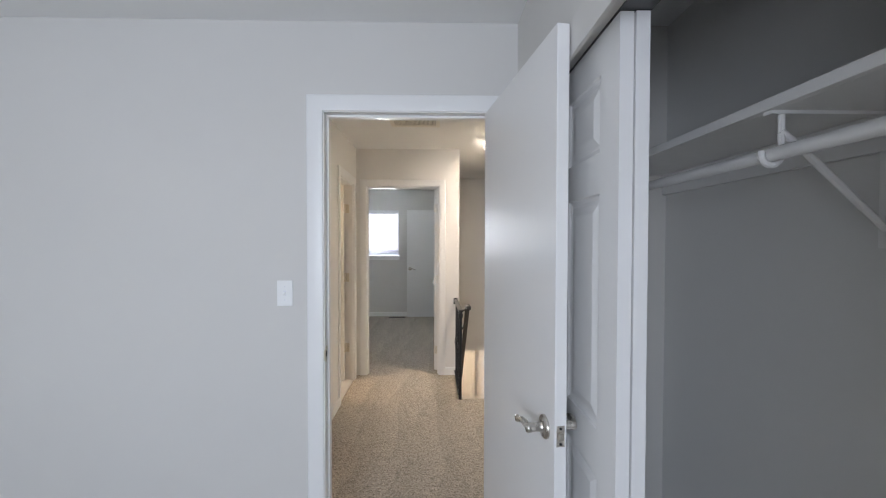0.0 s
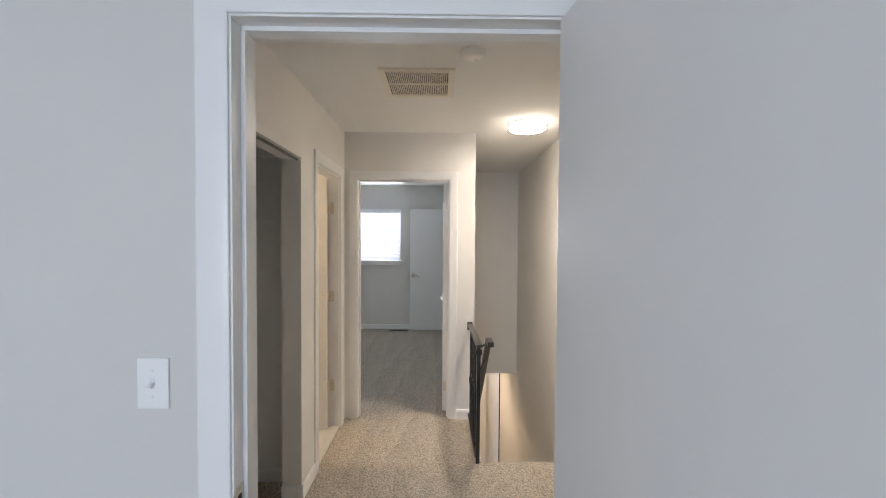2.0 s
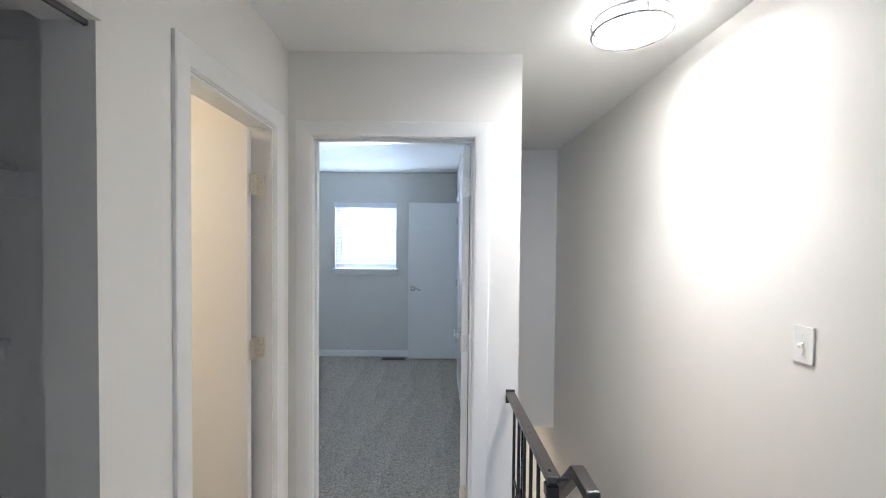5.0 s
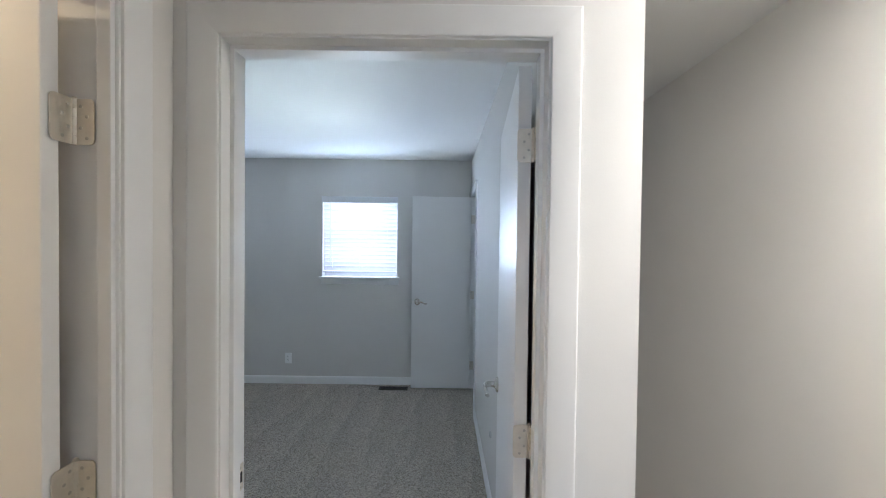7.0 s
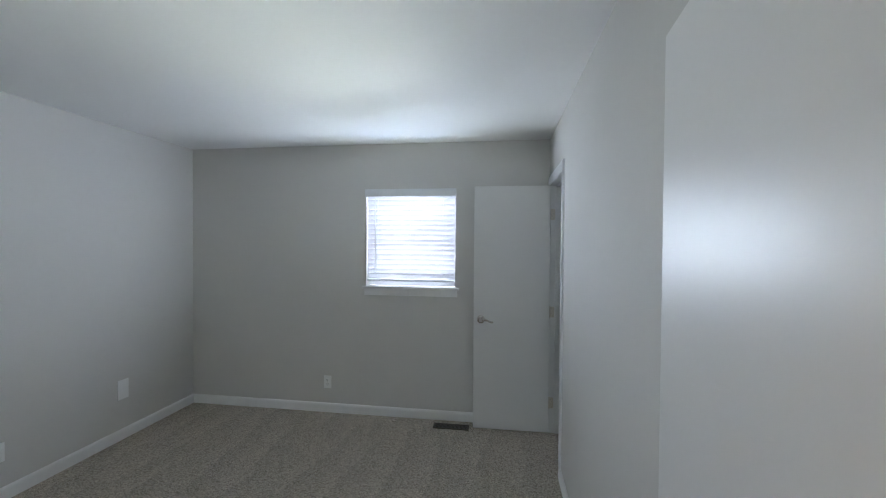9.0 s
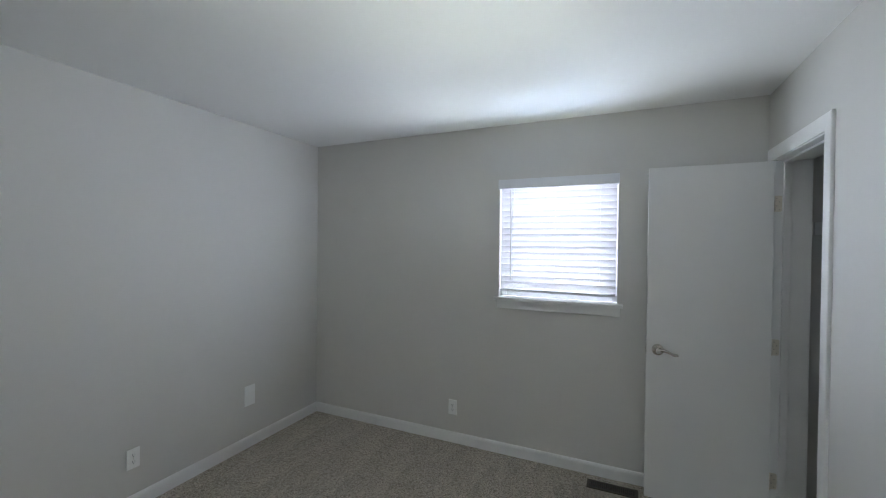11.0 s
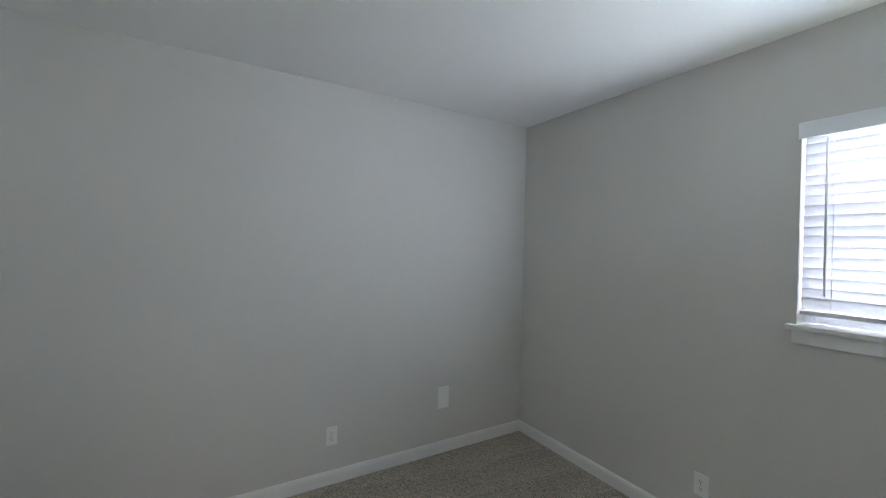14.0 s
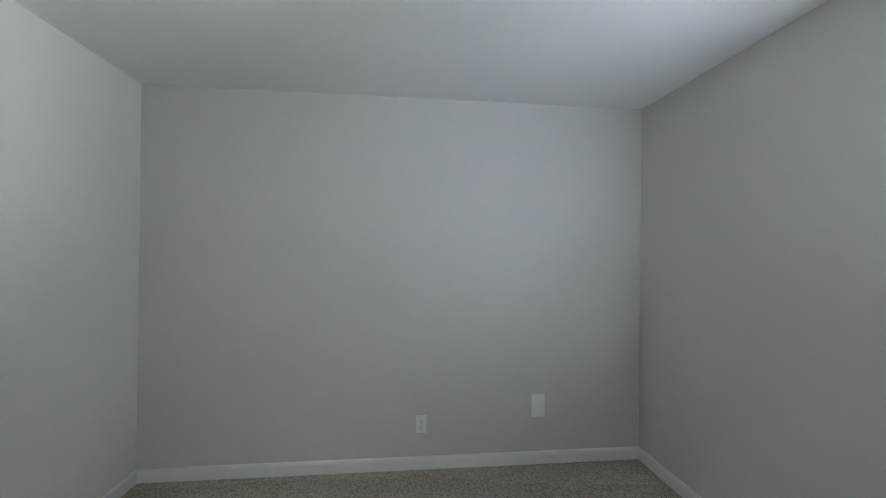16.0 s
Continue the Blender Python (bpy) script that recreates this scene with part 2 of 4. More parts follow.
def thing(name, label, category, bm=None, mat=None, group="", kind="", smooth=False, at=None):
    ob = new(name, finish(name, bm, mat, smooth) if bm else None)
    if at is not None:
        ob.matrix_world = at
    return tagged(ob, label, category, group, kind)


def structure(name, label, bm, mat, category="wall"):
    return thing(name, label, category, bm, mat, kind="structure")


def wall_y(bm, y0, y1, x0, x1, z0, z1, holes=()):
    """A wall that runs along x, with holes (a0, a1, bottom, top)."""
    a = x0
    for h0, h1, b, t in sorted(holes):
        box(bm, a, h0, y0, y1, z0, z1)
        if b > z0:
            box(bm, h0, h1, y0, y1, z0, b)
        if t < z1:
            box(bm, h0, h1, y0, y1, t, z1)
        a = h1
    box(bm, a, x1, y0, y1, z0, z1)
    return bm


def wall_x(bm, x0, x1, y0, y1, z0, z1, holes=()):
    """A wall that runs along y, with holes (a0, a1, bottom, top)."""
    a = y0
    for h0, h1, b, t in sorted(holes):
        box(bm, x0, x1, a, h0, z0, z1)
        if b > z0:
            box(bm, x0, x1, h0, h1, z0, b)
        if t < z1:
            box(bm, x0, x1, h0, h1, t, z1)
        a = h1
    box(bm, x0, x1, a, y1, z0, z1)
    return bm


CEILING, LINTEL = 2.44, 2.052

# ---------------------------------------------------------------- plan
HALL_L, HALL_R, STAIR_R = -0.687, 0.421, 1.177
D1_S, D1_N = 2.690, 2.806
D2_S, D2_N = 5.178, 5.290
R2_W, R2_E, R2_N = -3.085, 0.255, 8.550
R1_E, R1_W, R1_S = 0.530, -3.085, -1.25
LAND = 4.512
STAIR_N = 7.16
D1 = (-0.346, 0.418)
D2 = (-0.573, 0.196)
BATH = (4.428, 5.020)
LINEN = (2.93, 4.118)
CL1 = (0.99, 2.545)
CL2 = (7.835, 8.450)
WIN = (-1.350, -0.540, 1.150, 2.030)

# ---------------------------------------------------------------- walls, floors, ceilings
structure("wall_north", "light grey painted bedroom wall with a window", wall_y(bmesh.new(), R2_N, R2_N + 0.16, R2_W - 0.12, 1.30, 0, CEILING, [WIN]), WALL)
structure("wall_west", "plain light grey painted bedroom wall", boxm(R2_W - 0.12, R2_W, D2_S, R2_N, 0, CEILING), WALL)
structure("wall_hall_end", "wall with a doorway in lightened wall paint", wall_y(bmesh.new(), D2_S, D2_N, R2_W, HALL_R, 0, CEILING, [(D2[0] - 0.02, D2[1] + 0.02, 0, LINTEL)]), WALL_LIFTED)
structure("wall_east", "light grey painted bedroom wall with a closet doorway", wall_x(bmesh.new(), R2_E, HALL_R, D2_N, R2_N, 0, CEILING, [(CL2[0] - 0.02, CL2[1] + 0.02, 0, LINTEL)]), WALL)
structure("wall_bedroom_hall", "light grey painted wall with a doorway to the hall", wall_y(bmesh.new(), D1_S, D1_N, R1_W - 0.12, 1.33, 0, CEILING, [(D1[0] - 0.02, D1[1] + 0.02, 0, LINTEL)]), WALL)
structure("wall_hall_side", "hall wall in lightened wall paint with linen closet and bathroom openings", wall_x(bmesh.new(), HALL_L - 0.115, HALL_L, D1_N, D2_S, 0, CEILING, [(LINEN[0], LINEN[1], 0, 2.005), (BATH[0] - 0.02, BATH[1] + 0.02, 0, LINTEL)]), WALL_LIFTED)
structure("wall_stair_side", "stairwell wall in lightened wall paint", boxm(STAIR_R, STAIR_R + 0.12, D1_N, R2_N, -2.75, CEILING), WALL_LIFTED)
structure("wall_stair_end", "bulkhead over the stairs in lightened wall paint", boxm(HALL_R, STAIR_R, STAIR_N, STAIR_N + 0.10, -0.28, CEILING), WALL_LIFTED)
structure("wall_closet_side", "light grey painted wall with a sliding-door closet opening", wall_x(bmesh.new(), R1_E, R1_E + 0.115, R1_S, D1_S, 0, CEILING, [(CL1[0], CL1[1], 0, 1.985)]), WALL)
structure("wall_bedroom_west", "plain light grey painted bedroom wall", boxm(R1_W - 0.12, R1_W, R1_S, D1_S, 0, CEILING), WALL)
structure("wall_bedroom_south", "plain light grey bedroom wall with a window", wall_y(bmesh.new(), R1_S - 0.16, R1_S, R1_W - 0.12, 1.33, 0, CEILING, [(-1.45, -0.05, 0.85, 2.05)]), WALL)
structure("wall_closet_back", "grey painted closet back wall", boxm(1.22, 1.33, R1_S, D1_S, 0, CEILING), CLOSET)
structure("wall_closet_end", "grey painted closet end wall", boxm(R1_E + 0.115, 1.22, 0.80, 0.90, 0, CEILING), CLOSET)
structure("wall_linen_back", "grey painted linen closet back wall", boxm(-1.31, -1.20, D1_N, 4.40, 0, CEILING), CLOSET_LIFTED)
structure("wall_linen_end", "grey painted linen closet end wall", boxm(-1.20, HALL_L - 0.115, 4.30, 4.40, 0, CEILING), CLOSET_LIFTED)
structure("wall_bath_south", "plain bathroom wall", boxm(-2.6, -1.31, 3.70, 3.80, 0, CEILING), WALL)
structure("wall_bath_west", "plain bathroom wall", boxm(-2.7, -2.6, 3.70, D2_S, 0, CEILING), WALL)
structure("wall_second_closet_back", "white painted closet end wall", boxm(HALL_R, STAIR_R, 7.262, 7.36, 0, CEILING), CLOSET)

structure("floor_bedroom", "beige flecked carpet in the first bedroom", boxm(R1_W, 1.22, R1_S, D1_S + 0.06, -0.1, 0), CARPET, "floor")
_bm = boxm(HALL_L - 0.06, STAIR_R, D1_S + 0.06, LAND, -0.1, 0)
box(_bm, HALL_L - 0.06, HALL_R - 0.02, LAND, D2_S + 0.06, -0.1, 0)
structure("floor_hall", "beige flecked carpet on the hall and landing", _bm, CARPET, "floor")
structure("floor_room", "grey-beige flecked carpet with vacuum lanes", boxm(R2_W, HALL_R, D2_S + 0.06, R2_N, -0.1, 0), CARPET, "floor")
structure("floor_closet", "carpet on the second closet floor", boxm(HALL_R, STAIR_R, STAIR_N + 0.10, R2_N, -0.1, 0), CARPET, "floor")
structure("floor_linen", "carpet on the linen closet floor", boxm(-1.20, HALL_L - 0.06, D1_N, 4.30, -0.1, 0), CARPET, "floor")
structure("floor_bath", "pale bathroom floor tile", boxm(-2.6, HALL_L - 0.06, 4.40, D2_S, -0.1, -0.004), TILE, "floor")
structure("floor_lower", "carpeted lower floor", boxm(-1.5, STAIR_R, 4.2, 8.66, -2.85, -2.75), CARPET, "floor")

structure("ceiling_bedroom", "smooth white bedroom ceiling", boxm(R1_W, 1.22, R1_S, D1_S, CEILING, CEILING + 0.1), CEIL, "ceiling")
structure("ceiling_hall", "smooth white hall ceiling", boxm(-2.6, STAIR_R, D1_N, D2_S, CEILING, CEILING + 0.1), CEIL, "ceiling")
structure("ceiling_stair", "smooth white stairwell ceiling", boxm(HALL_R, STAIR_R, D2_S, R2_N, CEILING, CEILING + 0.1), CEIL, "ceiling")
structure("ceiling_room", "smooth white ceiling lit from the window", boxm(R2_W, HALL_R, D2_N, R2_N, CEILING, CEILING + 0.1), CEIL, "ceiling")

# lower flight
structure("wall_stair_inner", "off-white stairwell wall under the hall floor", boxm(HALL_R - 0.12, HALL_R - 0.02, LAND, 7.30, -2.75, -0.1), SOFFIT)
structure("wall_lower_west", "plain cream lobby wall", boxm(-1.62, -1.50, 6.0, 8.66, -2.75, -0.1), SOFFIT)
structure("wall_lower_south", "plain cream lobby wall", boxm(-1.50, HALL_R - 0.12, 6.0, 6.1, -2.75, -0.1), SOFFIT)
structure("wall_stair_under", "plain wall under the landing", boxm(HALL_R - 0.02, STAIR_R, LAND - 0.1, LAND, -2.75, -0.1), SOFFIT)
structure("wall_lower_end", "cream wall at the foot of the stairs", boxm(-1.62, STAIR_R, 8.66, 8.78, -2.75, -0.1), SOFFIT)
structure("ceiling_lower", "plain sloped-over lower ceiling", boxm(-1.50, STAIR_R, STAIR_N + 0.1, 8.66, -0.28, -0.1), SOFFIT, "ceiling")
_stairs = thing("staircase", "beige carpeted stairs going down beside the railing", "stairs")
for i in range(14):
    z = -0.185 * (i + 1)
    _b = boxm(HALL_R - 0.018, STAIR_R - 0.002, LAND + 0.25 * i, LAND + 0.25 * (i + 1) + 0.02, z - 0.18, z, bevel=0.012)
    part("step", _b, CARPET, _stairs)


# ---------------------------------------------------------------- trim
def baseboard(along, plane, side, a0, a1):
    """Rounded-top white baseboard on a wall plane; side is the way into the room."""
    prof = [(0, 0), (0.013, 0), (0.013, 0.062), (0.011, 0.072), (0.0065, 0.080), (0.0, 0.083)]
    bm = bmesh.new()
    rows = []
    for a in (a0, a1):
        rows.append([bm.verts.new((plane + side * d, a, z) if along == "y" else (a, plane + side * d, z)) for d, z in prof])
    n = len(prof)
    for k in range(n):
        bm.faces.new((rows[0][k], rows[0][(k + 1) % n], rows[1][(k + 1) % n], rows[1][k]))
    bm.faces.new(rows[0])
    bm.faces.new(rows[1][::-1])
    return thing("baseboard", "white painted wooden baseboard along the wall", "baseboard", bm, TRIM, kind="structure")


CW = 0.071
CASING = [(0.0, 0.0), (0.0, 0.0075), (0.0015, 0.0090), (0.0040, 0.0098), (0.0150, 0.0108), (CW - 0.006, 0.0140), (CW - 0.002, 0.0132), (CW, 0.0110), (CW, 0.0)]


def door_frame(name, label, along, p0, p1, a0, a1, top, sides=(True, True), stop=None):
    """Jambs, stops and mitred casings of a doorway through a wall between planes p0 < p1; a0..a1 is the clear opening."""
    root = thing(name, label, "door frame", kind="structure")

    def V(a, p, z):
        return (p, a, z) if along == "y" else (a, p, z)

    def bx(nm, a_, b_, q0, q1, z0, z1, bev=0.0015):
        c = V(a_, q0, z0), V(b_, q1, z1)
        part(nm, boxm(min(c[0][0], c[1][0]), max(c[0][0], c[1][0]), min(c[0][1], c[1][1]), max(c[0][1], c[1][1]), z0, z1, bevel=bev), TRIM, root)

    bx("jamb", a0 - 0.019, a0, p0 - 0.001, p1 + 0.001, 0, top)
    bx("jamb", a1, a1 + 0.019, p0 - 0.001, p1 + 0.001, 0, top)
    bx("head_jamb", a0 - 0.019, a1 + 0.019, p0 - 0.001, p1 + 0.001, top, top + 0.012)
    if stop:
        s0, s1 = stop
        bx("door_stop", a0, a0 + 0.011, s0, s1, 0, top - 0.011)
        bx("door_stop", a1 - 0.011, a1, s0, s1, 0, top - 0.011)
        bx("door_stop", a0, a1, s0, s1, top - 0.011, top)
    for on, plane, sgn in ((sides[0], p0, -1), (sides[1], p1, 1)):
        if not on:
            continue
        r = 0.005
        paths = (
            ("casing", lambda u: (a0 - r - u, 0.0), lambda u: (a0 - r - u, top + r + u)),
            ("casing", lambda u: (a1 + r + u, 0.0), lambda u: (a1 + r + u, top + r + u)),
            ("head_casing", lambda u: (a0 - r - u, top + r + u), lambda u: (a1 + r + u, top + r + u)),
        )
        for nm, f0, f1 in paths:
            bm = bmesh.new()
            ends = []
            for f in (f0, f1):
                ends.append([bm.verts.new(V(f(u)[0], plane + sgn * h, f(u)[1])) for u, h in CASING])
            n = len(CASING)
            for k in range(n):
                bm.faces.new((ends[0][k], ends[0][(k + 1) % n], ends[1][(k + 1) % n], ends[1][k]))
            bm.faces.new(ends[0])
            bm.faces.new(ends[1][::-1])
            part(nm, bm, TRIM, root, smooth=True)
    return root


HEAD = 2.036
door_frame("door_1", "white painted door frame between bedroom and hall", "x", D1_S, D1_N, D1[0], D1[1], HEAD, stop=(D1_S + 0.040, D1_S + 0.075))
door_frame("door_2", "white painted door frame at the end of the hall", "x", D2_S, D2_N, D2[0], D2[1], HEAD, stop=(D2_N - 0.075, D2_N - 0.040))
door_frame("door_3", "white painted bathroom door frame", "y", HALL_L - 0.115, HALL_L, BATH[0], BATH[1], HEAD, stop=(HALL_L - 0.034, HALL_L - 0.006))
door_frame("door_4", "white painted closet door frame", "y", R2_E, HALL_R, CL2[0], CL2[1], HEAD, sides=(True, False), stop=(R2_E + 0.040, R2_E + 0.075))

for row in (
    ("x", R2_N, -1, R2_W + 0.013, R2_E), ("y", R2_W, 1, D2_N, R2_N), ("x", D2_N, 1, R2_W + 0.013, D2[0] - 0.077), ("y", R2_E, -1, D2_N + 0.013, CL2[0] - 0.077),
    ("x", D2_S, -1, D2[1] + 0.077, HALL_R - 0.03), ("y", HALL_L, 1, LINEN[1], BATH[0] - 0.077),
    ("x", D1_S, -1, R1_W, D1[0] - 0.077), ("x", D1_S, -1, D1[1] + 0.077, R1_E), ("y", R1_W, 1, R1_S, D1_S - 0.013), ("y", R1_E, -1, CL1[1], D1_S - 0.013), ("y", R1_E, -1, R1_S, CL1[0]),
    ("x", D1_N, 1, HALL_L, D1[0] - 0.077), ("x", D1_N, 1, D1[1] + 0.077, STAIR_R - 0.013), ("y", STAIR_R, -1, D1_N, LAND),
    ("x", LINEN[1], -1, HALL_L - 0.115, HALL_L + 0.013), ("y", -1.20, 1, D1_N, 4.287), ("x", 4.30, -1, -1.20, HALL_L - 0.115),
    ("y", STAIR_R, -1, 7.375, R2_N), ("x", R2_N, -1, HALL_R, STAIR_R),
):
    baseboard(*row)


# ---------------------------------------------------------------- doors
def lever_handle(root, m, flip=1, length=0.105):
    """Round rose, neck and wave-shaped lever; m places the rose, z outwards, x along the lever."""
    bm = bmesh.new()
    lathe(bm, [(0.0335, 0.0), (0.0335, 0.004), (0.031, 0.008), (0.024, 0.011), (0.016, 0.013), (0.013, 0.020), (0.0125, 0.040), (0.014, 0.043), (0.0145, 0.052), (0.012, 0.056)], m)
    h = part("lever_handle", bm, NICKEL, root, "brushed nickel lever handle", smooth=True)
    bm = bmesh.new()
    pts, rad = [], []
    for i in range(12):
        s = i / 11
        pts.append(m @ Vector((flip * (-0.004 + length * s), 0.010 * math.sin(s * 5.2) - 0.004 * s, 0.048 + 0.010 * math.sin(s * 3.1))))
        rad.append(0.0105 - 0.004 * s + 0.0035 * max(0, s - 0.6))
    tube(bm, pts, rad, 10)
    part("lever", bm, NICKEL, h, smooth=True)


def slab(w, h, t):
    return boxm(0, w, 0, t, 0, h, bevel=0.0025)


def hinge(root, world_m, mat=HINGE, spread=(0.036, 0.036), turn=90):
    """Butt hinge: barrel on z of m, one leaf along +x and one turned by the angle, rounded corners and screws."""
    m = root.matrix_basis.inverted() @ world_m
    bm = bmesh.new()
    for k in range(5):
        lathe(bm, [(0.0066, -0.0445 + 0.0178 * k), (0.0066, -0.0445 + 0.0178 * k + 0.0172)], m, 12)
    lathe(bm, [(0.004, 0.0445), (0.0055, 0.046), (0.003, 0.049)], m, 12)
    hg = part("hinge", bm, mat, root, "satin metal butt hinge", smooth=True)
    for ang, wide in ((0, spread[0]), (turn, spread[1])):
        mm = m @ pose(0, 0, 0, 0, 0, ang)
        bm = bmesh.new()
        prof = []
        r, hh = 0.010, 0.0445
        prof.append((0.003, -hh))
        for q in range(5):
            a = radians(-90 + q * 22.5)
            prof.append((wide - r + r * math.cos(a), -hh + r + r * math.sin(a)))
        for q in range(5):
            a = radians(q * 22.5)
            prof.append((wide - r + r * math.cos(a), hh - r + r * math.sin(a)))
        prof.append((0.003, hh))
        lo = [bm.verts.new(mm @ Vector((x, -0.0012, z))) for x, z in prof]
        hi = [bm.verts.new(mm @ Vector((x, 0.0012, z))) for x, z in prof]
        n = len(prof)
        for k in range(n):
            bm.faces.new((lo[k], lo[(k + 1) % n], hi[(k + 1) % n], hi[k]))
        bm.faces.new(lo)
        bm.faces.new(hi[::-1])
        part("hinge_plate", bm, mat, hg)
        bm = bmesh.new()
        for x, z in ((0.014, 0.030), (0.026, 0.010), (0.014, -0.012), (0.026, -0.032)):
            for sg in (-1, 1):
                lathe(bm, [(0.0036, 0.0), (0.0036, 0.0018), (0.0015, 0.0024)], mm @ pose(x, 0, z, 90 * sg, 0, 0), 8)
        part("screws", bm, SCREW, hg)


def swing_door(label, hx, hy, angle, width, levers=True, latch=True, handle_z=0.915, height=2.022):
    """A flush door leaf. Its hinge corner is at (hx, hy); the leaf runs along local x and its thickness along local y."""
    m = pose(hx, hy, 0.012, 0, 0, angle)
    root = thing("interior_door", label, "door", at=m)
    leaf = slab(width, height, 0.035)
    part("leaf", leaf, DOOR, root)
    bx = width - 0.062
    if levers:
        lever_handle(root, pose(bx, 0, handle_z, 90, 0, 0), -1)
        lever_handle(root, pose(bx, 0.035, handle_z, 90, 0, 180), 1)
    if latch:
        b = boxm(width - 0.0005, width + 0.0012, 0.006, 0.029, handle_z - 0.029, handle_z + 0.029, bevel=0.0005)
        lp = part("latch_plate", b, NICKEL, root, "nickel latch plate on the door edge")
        part("latch_bolt", boxm(width, width + 0.008, 0.011, 0.024, handle_z - 0.009, handle_z + 0.009, bevel=0.002), SCREW, lp)
        b = bmesh.new()
        for dz in (-0.021, 0.021):
            lathe(b, [(0.0035, 0), (0.0035, 0.0016), (0.001, 0.002)], pose(width + 0.001, 0.0175, handle_z + dz, 0, 90, 0), 8)
        part("screws", b, DARK, lp)
    return root


# bedroom door, swung back towards the closet
_d = swing_door("white flush bedroom door standing open beside the closet", D1[1] - 0.036, D1_S - 0.004, -82.8, 0.762)
for z in (0.24, 1.025, 1.82):
    hinge(_d, pose(D1[1] - 0.002, D1_S - 0.008, z, 0, 0, 90), spread=(0.036, 0.034), turn=-90)
# end-of-hall door, swung into the far bedroom
_d = swing_door("white flush door standing open against the bedroom wall", D2[1] - 0.010, D2_N + 0.016, 85.4, 0.756)
for z in (0.24, 1.025, 1.82):
    hinge(_d, pose(D2[1] - 0.004, D2_N + 0.010, z, 0, 0, 180), spread=(0.044, 0.036), turn=90)
# bathroom door, opened square into the bathroom
_d3 = swing_door("cream-lit white flush bathroom door standing open", HALL_L - 0.087, BATH[1] - 0.031, 180, 0.585, levers=False, latch=False, height=2.000)
for z in (0.345, 1.075, 1.786):
    hinge(_d3, pose(HALL_L - 0.083, BATH[1] - 0.004, z, 0, 0, -90), spread=(0.050, 0.040), turn=90)
# closet door in the far bedroom
_d4 = swing_door("white flush closet door standing open in front of the wall", R2_E - 0.006, 8.456, 180.6, 0.618)
for z in (0.25, 1.00, 1.80):
    hinge(_d4, pose(R2_E - 0.003, CL2[1] - 0.003, z, 0, 0, 0), spread=(0.038, 0.030), turn=-90)


# ---------------------------------------------------------------- six-panel sliding doors
def panel_door(w, h, t, label, at):
    """Moulded six-panel leaf; local x along the width, front at y = 0 facing -y."""
    root = thing("sliding_closet_door", label, "closet door", at=at)
    st, mu = 0.105, 0.090
    pw = (w - 2 * st - mu) / 2
    xs = [0, st, st + pw, st + pw + mu, w - st, w]
    zs = [0, 0.215, 0.84, 0.955, 1.565, 1.67, 1.865, h]
    bm = bmesh.new()
    grid = [[bm.verts.new((x, 0, z)) for z in zs] for x in xs]
    for i in range(5):
        for j in range(7):
            q = (grid[i][j], grid[i + 1][j], grid[i + 1][j + 1], grid[i][j + 1])
            if i in (1, 3) and j in (1, 3, 5):
                x0, x1, z0, z1 = xs[i], xs[i + 1], zs[j], zs[j + 1]
                prev = list(q)
                for ins, dep in ((0.004, 0.006), (0.014, 0.009), (0.022, 0.009), (0.046, 0.0025), (0.050, 0.002)):
                    ring = [bm.verts.new((x, dep, z)) for x, z in ((x0 + ins, z0 + ins), (x1 - ins, z0 + ins), (x1 - ins, z1 - ins), (x0 + ins, z1 - ins))]
                    for k in range(4):
                        bm.faces.new((prev[k], prev[(k + 1) % 4], ring[(k + 1) % 4], ring[k]))
                    prev = ring
                bm.faces.new(prev)
            else:
                bm.faces.new(q)
    back = [bm.verts.new((x, t, z)) for x, z in ((0, 0), (w, 0), (w, h), (0, h))]
    bm.faces.new(back[::-1])
    for side, (b0, b1) in (([g[0] for g in grid], (0, 1)), ([grid[5][j] for j in range(8)], (1, 2)), ([grid[5 - i][7] for i in range(6)], (2, 3)), ([grid[0][7 - j] for j in range(8)], (3, 0))):
        bm.faces.new([*side, back[b1], back[b0]][::-1])
    part("panelled_leaf", bm, DOOR, root)
    return root


# first bedroom closet, both leaves pushed to the hall end
panel_door(0.765, 1.965, 0.032, "white six-panel sliding closet door pushed to one end", pose(0.573, 2.540, 0.012, 0, 0, -90))
panel_door(0.765, 1.965, 0.032, "white six-panel sliding closet door behind the front one", pose(0.609, 2.537, 0.012, 0, 0, -90))
# linen closet
panel_door(0.61, 1.990, 0.032, "white six-panel sliding linen closet door pushed aside", pose(-0.705, 2.945, 0.012, 0, 0, 90))
panel_door(0.61, 1.990, 0.032, "white six-panel sliding linen closet door behind the front one", pose(-0.741, 2.940, 0.012, 0, 0, 90))
thing("closet_track", "dark metal sliding-door track under the closet header", "door track", boxm(0.572, 0.644, CL1[0], CL1[1], 1.979, 1.9845), TRACK)
# second one is a dark strip drawn for the shaded gap above the linen doors
thing("closet_track", "dark strip for the shaded gap above the linen doors", "door track", boxm(-0.712, -0.703, LINEN[0], LINEN[1], 1.993, 2.0048), TRACK)
thing("track_fascia", "white painted board covering the closet door track", "fascia board", boxm(R1_E - 0.012, R1_E - 0.0005, CL1[0] - 0.03, CL1[1] + 0.03, 1.952, 2.05, bevel=0.002), WALL)
thing("track_fascia", "white painted board covering the linen door track", "fascia board", boxm(HALL_L + 0.0005, HALL_L + 0.010, LINEN[0], LINEN[1] + 0.004, 2.005, 2.052, bevel=0.002), WALL_LIFTED)

